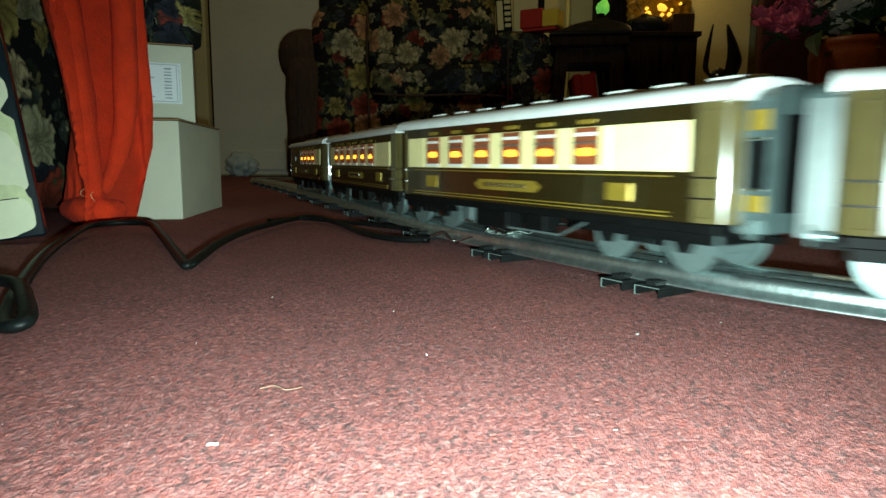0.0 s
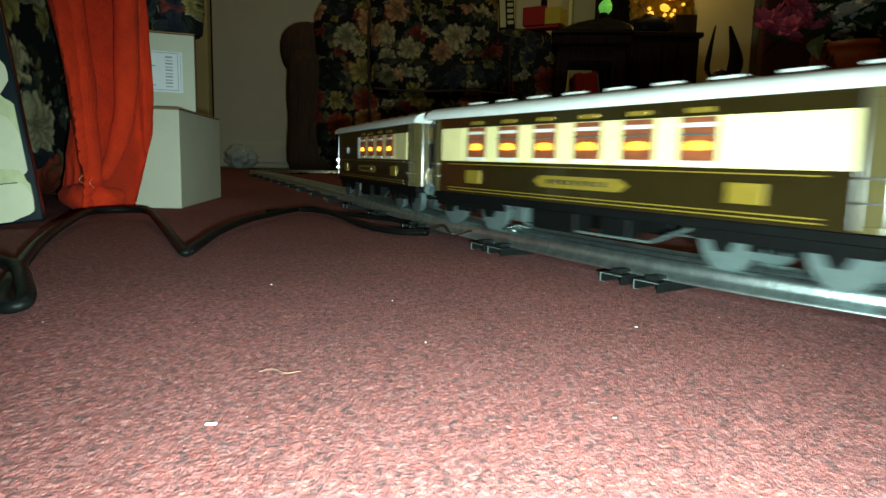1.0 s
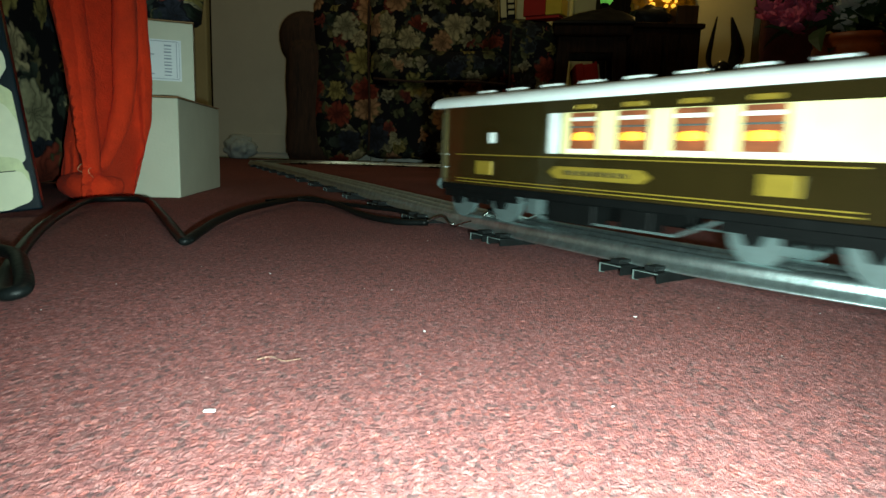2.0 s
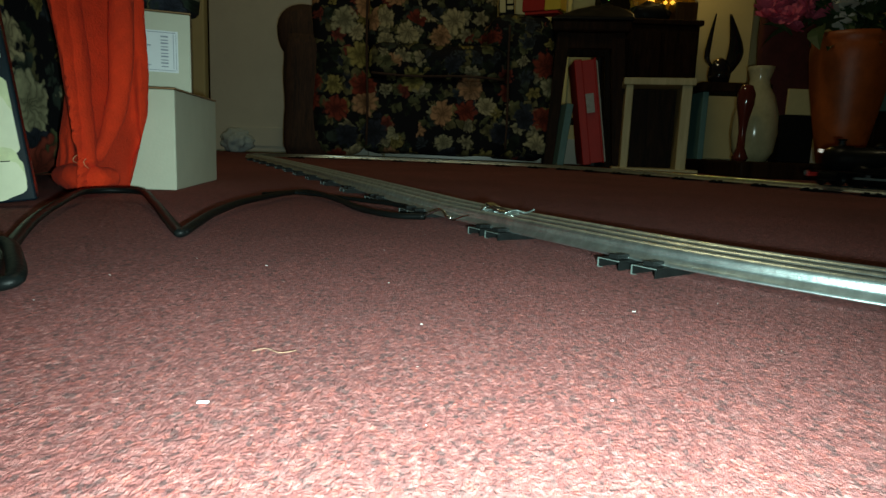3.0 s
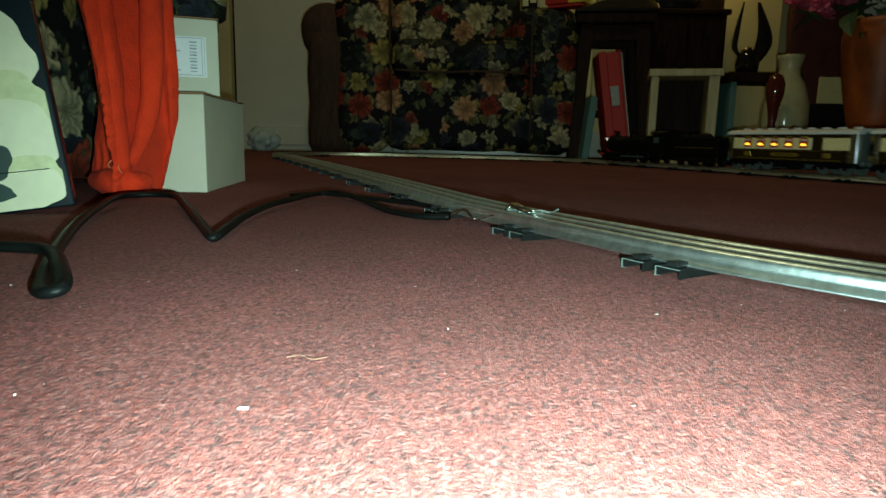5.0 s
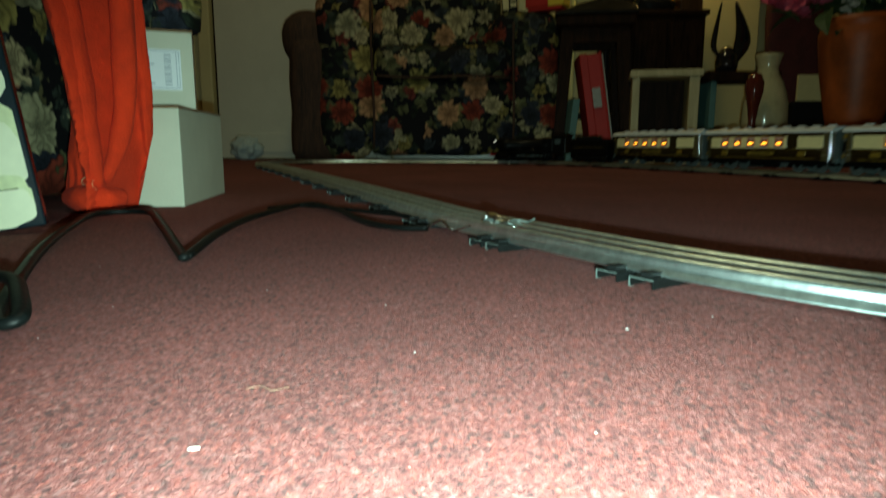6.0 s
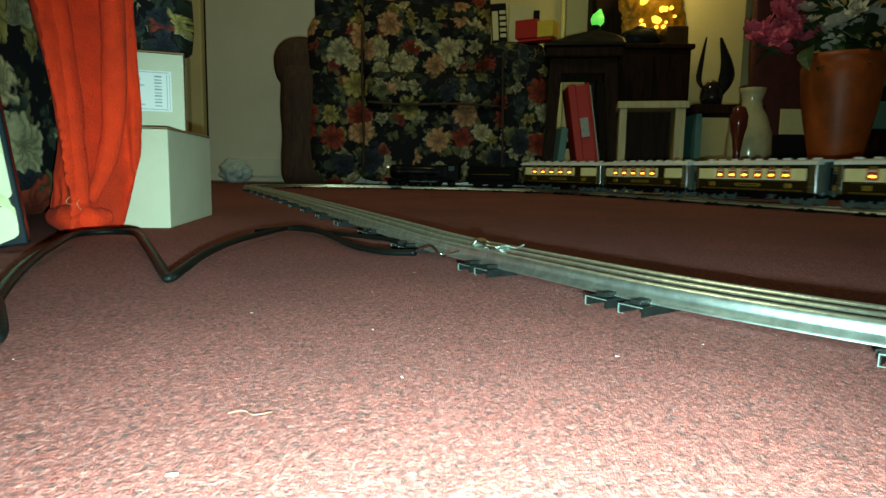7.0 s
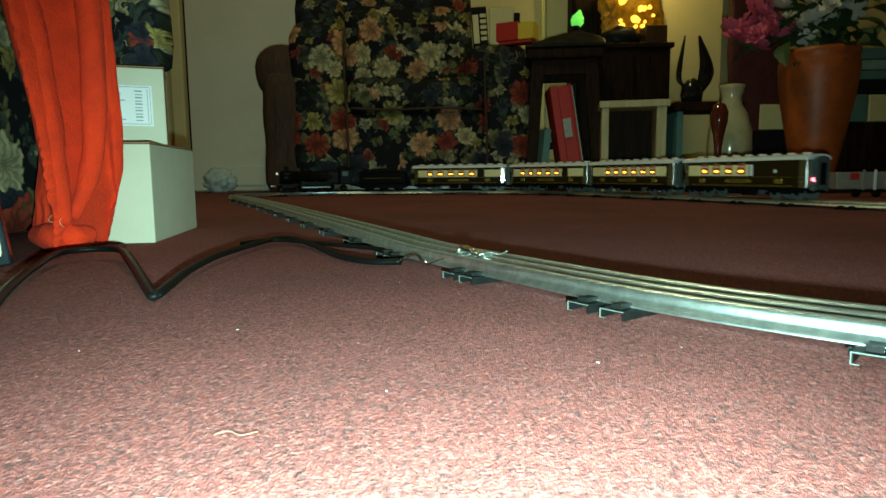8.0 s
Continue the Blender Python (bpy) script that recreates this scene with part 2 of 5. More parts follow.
GANGWAY = material("grey_gangway", (0.060, 0.085, 0.086), 0.34, vary=0.3, scale=120.0)
SEAT = material("lit_red_coach_interior", (0.20, 0.050, 0.014), 0.7, vary=0.5, scale=150.0, emit=0.30)
BLIND = material("white_window_ledge", (0.75, 0.74, 0.7), 0.5, vary=0.1)
GLOW = material("lit_table_lamp", (1.0, 0.36, 0.03), 0.5, vary=0.05, emit=3.4)
TAIL = material("red_tail_lamp", (1.0, 0.10, 0.16), 0.4, vary=0.05, emit=6.0)
# faint emission stands in for the phone light reflected at the engine's front
HEAD = material("head_lamp_glint", (1.0, 0.92, 0.80), 0.4, vary=0.05, emit=0.5)
ENGINE = material("black_engine_paint", (0.004, 0.004, 0.004), 0.4, vary=0.3, scale=60.0, coat=0.08)
CARD = material("pale_cardboard", (0.55, 0.56, 0.44), 0.75, vary=0.08, scale=14.0, bump=0.15, bump_scale=300)
CARD_EDGE = material("brown_cardboard", (0.30, 0.18, 0.085), 0.8, vary=0.2, scale=30.0)
PAPER = material("white_paper_label", (0.72, 0.76, 0.78), 0.6, vary=0.05)
PAPER_CREAM = material("cream_card", (0.66, 0.58, 0.30), 0.6, vary=0.08)
INK = material("grey_print", (0.30, 0.34, 0.40), 0.7, vary=0.1)
ORANGE = material("orange_fleece", (0.66, 0.030, 0.0015), 0.95, vary=0.30, scale=24.0, bump=0.6, bump_scale=420)
NAVY = material("navy_box_card", (0.003, 0.011, 0.018), 0.22, vary=0.3, scale=40.0)
PRINT_SHADE = material("greenish_petal_print", (0.60, 0.64, 0.36), 0.5, vary=0.25, scale=60.0)
PRINT_DARK = material("dark_green_print", (0.008, 0.035, 0.030), 0.4, vary=0.3, scale=60.0)
PRINT = material("cream_flower_print", (0.70, 0.71, 0.50), 0.5, vary=0.12, scale=30.0)
DARKWOOD = wood("dark_stained_wood", (0.006, 0.003, 0.0015), (0.034, 0.014, 0.006), 6.0, 0.6)
BROWNWOOD = wood("brown_skirt_fabric", (0.014, 0.006, 0.003), (0.070, 0.029, 0.013), 10.0, 0.8)
BROWNBOX = wood("brown_varnished_wood", (0.030, 0.013, 0.005), (0.085, 0.040, 0.015))
PALEWOOD = wood("pale_limed_wood", (0.40, 0.33, 0.16), (0.56, 0.48, 0.26), 5.0, 0.55)
TERRACOTTA = material("terracotta", (0.40, 0.090, 0.016), 0.45, vary=0.35, scale=16.0, bump=0.3, bump_scale=120)
RED = material("red_book_cover", (0.42, 0.014, 0.009), 0.6, vary=0.15, scale=20.0)
TEAL = material("teal_card", (0.10, 0.20, 0.19), 0.5, vary=0.2, scale=20.0)
PALETEAL = material("pale_blue_grey_card", (0.22, 0.33, 0.30), 0.5, vary=0.2, scale=20.0)
MAROON = material("maroon_cloth", (0.075, 0.012, 0.012), 0.85, vary=0.4, scale=20.0, bump=0.3)
CERAMIC = material("cream_glazed_ceramic", (0.52, 0.46, 0.26), 0.15, vary=0.25, scale=18.0, coat=0.5)
BLACKGLAZE = material("black_glazed_ceramic", (0.010, 0.011, 0.012), 0.08, vary=0.3, scale=40.0, coat=0.6)
OXBLOOD = material("oxblood_glaze", (0.10, 0.018, 0.012), 0.1, vary=0.3, scale=30.0, coat=0.6)
YELLOW = material("yellow_card", (0.70, 0.50, 0.05), 0.5, vary=0.1)
BLACK = material("black_plastic", (0.012, 0.012, 0.013), 0.4, vary=0.3)
AMBER = material("amber_crumpled_foil", (0.42, 0.22, 0.014), 0.3, 0.3, vary=0.8, scale=30.0, bump=0.6, bump_scale=40)
BULB = material("lit_amber_bulb", (1.0, 0.50, 0.05), 0.3, vary=0.2, scale=60.0, emit=1.6)
GREENLIT = material("green_lit_glass", (0.25, 0.9, 0.12), 0.3, vary=0.4, scale=60.0, emit=0.45)
PINK = material("pink_petal", (0.72, 0.13, 0.22), 0.7, vary=0.3, scale=60.0)
WHITEP = material("white_petal", (0.75, 0.72, 0.62), 0.7, vary=0.2, scale=60.0)
for dull in (CABLE, UNDER, TIN_BLACK, ENGINE, DARKWOOD, BLACK):
    for n in dull.node_tree.nodes:
        if n.type == "BSDF_PRINCIPLED":
            n.inputs["Specular IOR Level"].default_value = 0.1
LEAF = material("green_leaf", (0.055, 0.10, 0.035), 0.6, vary=0.4, scale=40.0)
LINT = material("white_lint", (0.8, 0.8, 0.78), 0.8, vary=0.1)
STRAW_PALE = material("pale_orange_thread", (0.75, 0.40, 0.22), 0.9, vary=0.2)
STRAW = material("straw_fibre", (0.22, 0.13, 0.08), 0.8, vary=0.2)
PLASTIC = material("pale_shiny_plastic", (0.55, 0.66, 0.66), 0.12, vary=0.2, scale=60.0, coat=0.5)
GREYTIN = material("grey_tin_wagon", (0.30, 0.28, 0.24), 0.4, 0.2, vary=0.25, scale=60.0)

# ---- mesh helpers ----


def box(bm, x0, x1, y0, y1, z0, z1, m=None):
    vs = [bm.verts.new(Vector((x, y, z)) if m is None else m @ Vector((x, y, z))) for z in (z0, z1) for y in (y0, y1) for x in (x0, x1)]
    for f in ((0, 2, 3, 1), (4, 5, 7, 6), (0, 1, 5, 4), (2, 6, 7, 3), (0, 4, 6, 2), (1, 3, 7, 5)):
        bm.faces.new([vs[i] for i in f])
    return vs


def soft_box(x0, x1, y0, y1, z0, z1, r=0.002, seg=2):
    bm = bmesh.new()
    box(bm, x0, x1, y0, y1, z0, z1)
    bmesh.ops.bevel(bm, geom=bm.edges[:], offset=r, segments=seg, affect="EDGES", profile=0.5)
    return bm


def lathe(profile, n=24, bm=None, m=None):
    """Turns (radius, height) pairs round z, closed at both ends."""
    bm = bm or bmesh.new()
    m = m or Matrix()
    rings = [[bm.verts.new(m @ Vector((r * math.cos(2 * math.pi * i / n), r * math.sin(2 * math.pi * i / n), z))) for i in range(n)] for r, z in profile]
    for a, b in zip(rings, rings[1:]):
        for i in range(n):
            bm.faces.new((a[i], a[(i + 1) % n], b[(i + 1) % n], b[i]))
    bm.faces.new(rings[0][::-1])
    bm.faces.new(rings[-1])
    return bm


def extrude_profile(outline, x0, x1, bm=None):
    """A prism along x of a closed (y, z) outline."""
    bm = bm or bmesh.new()
    a = [bm.verts.new((x0, y, z)) for y, z in outline]
    b = [bm.verts.new((x1, y, z)) for y, z in outline]
    n = len(outline)
    for i in range(n):
        bm.faces.new((a[i], a[(i + 1) % n], b[(i + 1) % n], b[i]))
    bm.faces.new(a[::-1])
    bm.faces.new(b)
    bmesh.ops.recalc_face_normals(bm, faces=bm.faces[:])
    return bm


def tube(points, r, n=10, bm=None, flat=1.0):
    """A round or flattened cord along a smooth line of points."""
    bm = bm or bmesh.new()
    pts = [Vector(p) for p in points]
    rings = []
    for i, p in enumerate(pts):
        t = (pts[min(i + 1, len(pts) - 1)] - pts[max(i - 1, 0)]).normalized()
        side = t.cross(Vector((0, 0, 1)))
        side = side.normalized() if side.length > 1e-4 else Vector((1, 0, 0))
        up = side.cross(t).normalized()
        rings.append([bm.verts.new(p + r * math.cos(2 * math.pi * k / n) * side + flat * r * math.sin(2 * math.pi * k / n) * up) for k in range(n)])
    for a, b in zip(rings, rings[1:]):
        for i in range(n):
            bm.faces.new((a[i], a[(i + 1) % n], b[(i + 1) % n], b[i]))
    bm.faces.new(rings[0][::-1])
    bm.faces.new(rings[-1])
    return bm


def smooth_line(ctrl, n=12):
    """Catmull-Rom through the given points."""
    c = [Vector(p) for p in ctrl]
    c = [2 * c[0] - c[1]] + c + [2 * c[-1] - c[-2]]
    out = []
    for i in range(1, len(c) - 2):
        for k in range(n):
            t = k / n
            out.append(0.5 * (2 * c[i] + (c[i + 1] - c[i - 1]) * t + (2 * c[i - 1] - 5 * c[i] + 4 * c[i + 1] - c[i + 2]) * t**2 + (3 * c[i] - c[i - 1] - 3 * c[i + 1] + c[i + 2]) * t**3))
    out.append(c[-2])
    return out


def part(name, bm, mat, parent=None, label="", smooth=False, at=None):
    me = bpy.data.meshes.new(name)
    bm.to_mesh(me)
    bm.free()
    me.materials.append(mat)
    if smooth:
        me.polygons.foreach_set("use_smooth", [True] * len(me.polygons))
    ob = new(name, me)
    ob.parent = parent
    if at is not None:
        ob.matrix_basis = at
    if label:
        tagged(ob, label)
    return ob


def again(ob, at, parent=None):
    """One more object on the same mesh."""
    o = new(ob.name.split(".")[0], ob.data)
    o.parent, o.matrix_basis = parent or ob.parent, at
    return o


def thing(name, label, category, at=None, group="", kind=""):
    ob = new(name)
    ob.empty_display_size = 0.05
    if at is not None:
        ob.matrix_basis = at
    return tagged(ob, label, category, group, kind)


def single(name, bm, mat, label, category, at=None, smooth=False, group="", kind=""):
    return tagged(part(name, bm, mat, None, "", smooth, at), label, category, group, kind)


# ---- room ----
rng = random.Random(7)


def build_room():
    # carpet: a fine tufted field close by, plain further off, in one sheet
    xs = np.concatenate([np.linspace(-3.0, -0.4, 14)[:-1], np.arange(-0.4, 0.5, 0.0017), np.linspace(0.5, 3.4, 14)[1:]])
    ys = np.concatenate([np.linspace(-2.0, 0.02, 8)[:-1], 0.02 + 0.95 * np.linspace(0, 1, 380) ** 1.35, np.linspace(0.97, 3.3, 40)[1:]])
    X, Y = np.meshgrid(xs, ys)
    near = np.clip((1.0 - Y) / 0.3, 0, 1) * (Y > 0.0) * (X > -0.4) * (X < 0.498)
    Z = near * np.random.default_rng(3).normal(0, 0.00006, X.shape)
    verts = np.stack([X, Y, Z], -1).reshape(-1, 3)
    w = len(xs)
    i = (np.arange(len(ys) - 1)[:, None] * w + np.arange(w - 1)[None]).ravel()
    faces = np.stack([i, i + 1, i + w + 1, i + w], -1)
    me = bpy.data.meshes.new("floor")
    me.from_pydata(verts.tolist(), [], faces.tolist())
    me.materials.append(CARPET)
    tagged(new("floor", me), "dark red flecked wool carpet, flattened and dusted with lint", "carpet", kind="structure")

    def slab(name, b, mat, label, category):
        bm = bmesh.new()
        box(bm, *b)
        return tagged(part(name, bm, mat), label, category, kind="structure")

    slab("wall_north", (-3.0, 3.4, 3.12, 3.24, 0, 2.4), WALL, "cream painted plaster wall", "wall")
    slab("wall_west", (-3.12, -3.0, -2.0, 3.24, 0, 2.4), WALL, "cream painted plaster wall", "wall")
    slab("wall_east", (3.4, 3.52, -2.0, 3.24, 0, 2.4), WALL, "cream painted plaster wall", "wall")
    slab("wall_south", (-3.12, 3.52, -2.12, -2.0, 0, 2.4), WALL, "cream painted plaster wall", "wall")
    slab("ceiling", (-3.12, 3.52, -2.12, 3.24, 2.4, 2.5), CEILING, "white painted ceiling", "ceiling")

    door = thing("door_1", "white gloss painted door, closed, with a plain skirting rail", "door", pose(-1.2, 3.11, 0), kind="structure")
    part("door_panel", soft_box(0, 0.76, -0.035, 0.0, 0.005, 2.02, 0.004), DOOR, door)
    part("door_frame", soft_box(-0.075, -0.016, -0.055, 0.0, 0.0, 2.08, 0.006), WALL, door)
    # dark wood strip stands in for the shade inside the hinge gap
    part("door_gap_shade", soft_box(-0.0155, -0.0005, -0.012, 0.0, 0.0, 2.05, 0.001, 1), DARKWOOD, door, "dark strip for the shaded gap at the hinge side")
    part("door_frame", soft_box(0.764, 0.83, -0.055, 0.0, 0.0, 2.08, 0.006), DOOR, door)
    part("kick_rail", soft_box(0.10, 0.70, -0.043, -0.036, 0.03, 0.12, 0.002), DOOR, door)
    bm = soft_box(-3.0, -1.28, 3.085, 3.118, 0, 0.12, 0.004)
    tagged(part("baseboard", bm, DOOR), "white gloss skirting board", "skirting", kind="structure")
    bm = soft_box(-0.36, 3.4, 3.085, 3.118, 0, 0.12, 0.004)
    tagged(part("baseboard", bm, DOOR), "white gloss skirting board", "skirting", kind="structure")


build_room()

# ---- railway ----
LOOP = [
    (-0.667, 2.066), (-0.534, 1.750), (-0.371, 1.390), (-0.255, 1.121), (-0.145, 0.864), (-0.060, 0.660), (-0.004, 0.527), (0.060, 0.417), (0.118, 0.328),
    (0.183, 0.258), (0.288, 0.177), (0.512, 0.067), (0.778, 0.083), (0.989, 0.249), (1.048, 0.533), (0.943, 0.805), (0.819, 1.031), (0.729, 1.256),
    (0.601, 1.589), (0.454, 1.920), (0.369, 2.070), (0.245, 2.193), (0.068, 2.269), (-0.105, 2.309), (-0.316, 2.340), (-0.492, 2.320), (-0.619, 2.230),
]
RAIL_TOP = 0.0145


def loop_table(ctrl, n=40):
    """The track's middle line as close points, with the way run along it."""
    c = np.array(ctrl)
    out = []
    for i in range(len(c)):
        p0, p1, p2, p3 = c[i - 1], c[i], c[(i + 1) % len(c)], c[(i + 2) % len(c)]
        d = [np.hypot(*(b - a)) ** 0.5 for a, b in ((p0, p1), (p1, p2), (p2, p3))]
        m1 = d[1] * ((p1 - p0) / d[0] - (p2 - p0) / (d[0] + d[1]) + (p2 - p1) / d[1])
        m2 = d[1] * ((p2 - p1) / d[1] - (p3 - p1) / (d[1] + d[2]) + (p3 - p2) / d[2])
        t = np.linspace(0, 1, n, endpoint=False)[:, None]
        out.append((2 * t**3 - 3 * t**2 + 1) * p1 + (t**3 - 2 * t**2 + t) * m1 + (-2 * t**3 + 3 * t**2) * p2 + (t**3 - t**2) * m2)
    p = np.concatenate(out)
    p = np.concatenate([p, p[:1]])
    return p, np.concatenate([[0], np.cumsum(np.hypot(*np.diff(p, axis=0).T))])


LINE, RUN = loop_table(LOOP)
LENGTH = RUN[-1]


def on_line(s):
    s = s % LENGTH
    return np.array([np.interp(s, RUN, LINE[:, 0]), np.interp(s, RUN, LINE[:, 1])])


def heading(s, reach=0.01):
    d = on_line(s + reach) - on_line(s - reach)
    return math.atan2(d[1], d[0])


def sweep(offset, outline, count=620):
    """A closed rail: an (across, up) outline carried round the line at an offset to its left."""
    bm = bmesh.new()
    rings = []
    for k in range(count):
        s = LENGTH * k / count
        p, a = on_line(s), heading(s)
        rings.append([bm.verts.new((p[0] - math.sin(a) * (offset + u), p[1] + math.cos(a) * (offset + u), v)) for u, v in outline])
    n = len(outline)
    for k in range(count):
        a, b = rings[k], rings[(k + 1) % count]
        for i in range(n):
            bm.faces.new((a[i], b[i], b[(i + 1) % n], a[(i + 1) % n]))
    bmesh.ops.recalc_face_normals(bm, faces=bm.faces[:])
    return bm


START = 1.755


def build_track():
    track = thing("railway_track", "three-rail tinplate toy railway track laid on carpet", "railway track")
    head = [(0.0038 * math.cos(radians(a)), RAIL_TOP - 0.0038 + 0.0038 * math.sin(radians(a))) for a in range(-20, 201, 20)]
    outline = [(0.0074, 0.0048), (0.0074, 0.0056), (0.0058, 0.0066), (0.0044, 0.0085)] + head + [(-0.0044, 0.0085), (-0.0058, 0.0066), (-0.0074, 0.0056), (-0.0074, 0.0048)]
    for off in (-0.0165, 0.0, 0.0165):
        part("rail", sweep(off, outline), STEEL, track, smooth=True)
    # black folded tin sleepers: an open channel with bent tabs and a pale lip at one end
    bm = bmesh.new()
    box(bm, -0.0072, 0.0072, -0.0350, 0.0350, 0.0040, 0.0050)
    for x in (-0.0072, 0.0064):
        box(bm, x, x + 0.0008, -0.0350, 0.0350, 0.0, 0.0039)
    for y in (-0.0275, 0.0275):
        box(bm, -0.0030, 0.0030, y - 0.0045, y + 0.0045, 0.0051, 0.0074)
        box(bm, -0.0095, -0.0074, y - 0.0012, y + 0.0012, 0.0030, 0.0046)
    lip = bmesh.new()
    box(lip, -0.0073, 0.0073, -0.0358, -0.0351, 0.0046, 0.0050)
    box(lip, -0.0073, -0.0069, -0.0358, -0.0351, 0.0, 0.0045)
    box(lip, -0.0068, -0.0040, -0.0358, -0.0351, 0.0, 0.0003)
    first = first_lip = None
    places = [START + 0.127 * k + d for k in range(-12, 34) for d in (0.0, 0.021)]
    for s in places:
        p, a = on_line(s), heading(s)
        at = Matrix.LocRotScale((p[0], p[1], 0.0), Euler((0, 0, a)), None)
        if first is None:
            first = part("sleeper", bm, TIN_BLACK, track, "black folded tin sleeper", at=at)
            first_lip = part("pale_lip", lip, PALE_TIN, first, "pale tin edge at one end")
        else:
            again(first_lip, Matrix(), again(first, at))
    return track


build_track()

# ---- train: local x ahead, y to the left, z up from the rail top ----
WIDTH, EAVE, CROWN, SOLE, WAIST, TOPL = 0.060, 0.0800, 0.0900, 0.0235, 0.0475, 0.0715


def wheel_mesh(r=0.0135):
    m = Matrix.Rotation(radians(90), 4, "X")
    return lathe([(0.0025, -0.004), (r * 0.55, -0.0036), (r * 0.62, -0.0020), (r * 0.84, -0.0022), (r, -0.0026), (r, 0.0012), (r + 0.0016, 0.0018), (r + 0.0016, 0.0030), (0.003, 0.0032)], 28, m=m)


def bogie(parent, x):
    frame_part = part("bogie", soft_box(-0.040, 0.040, -0.0150, 0.0150, 0.0125, 0.0185, 0.001, 1), UNDER, parent, at=pose(x, 0, 0))
    for y in (-0.0240, 0.0240):
        bm = bmesh.new()
        box(bm, -0.043, 0.043, y - 0.0012, y + 0.0012, 0.0135, 0.0195)
        for wx in (-0.026, 0.026):
            wedge = [bm.verts.new((wx + dx, y + s * 0.0020, z)) for s in (-1, 1) for dx, z in ((-0.0075, 0.0185), (-0.0022, 0.0085), (0.0022, 0.0085), (0.0075, 0.0185))]
            for f in ((0, 1, 2, 3), (7, 6, 5, 4), (0, 4, 5, 1), (1, 5, 6, 2), (2, 6, 7, 3), (3, 7, 4, 0)):
                bm.faces.new([wedge[i] for i in f])
        for sx in (-0.009, 0.0, 0.009):
            box(bm, sx - 0.0026, sx + 0.0026, y - 0.0018, y + 0.0018, 0.0105, 0.0155)
        part("side_frame", bm, UNDER, frame_part)
    proto = None
    for wx in (-0.026, 0.026):
        for sy in (-1, 1):
            at = pose(wx, sy * 0.0165, 0.0135, 0, 0, 0 if sy < 0 else 180)
            proto = again(proto, at) if proto else part("wheel", wheel_mesh(), WHEEL, frame_part, "bright steel wheel", False, at)
        part("axle", lathe([(0.0015, -0.02), (0.0015, 0.02)], 10, m=Matrix.Rotation(radians(90), 4, "X")), WHEEL, frame_part, at=pose(wx, 0, 0.0135))


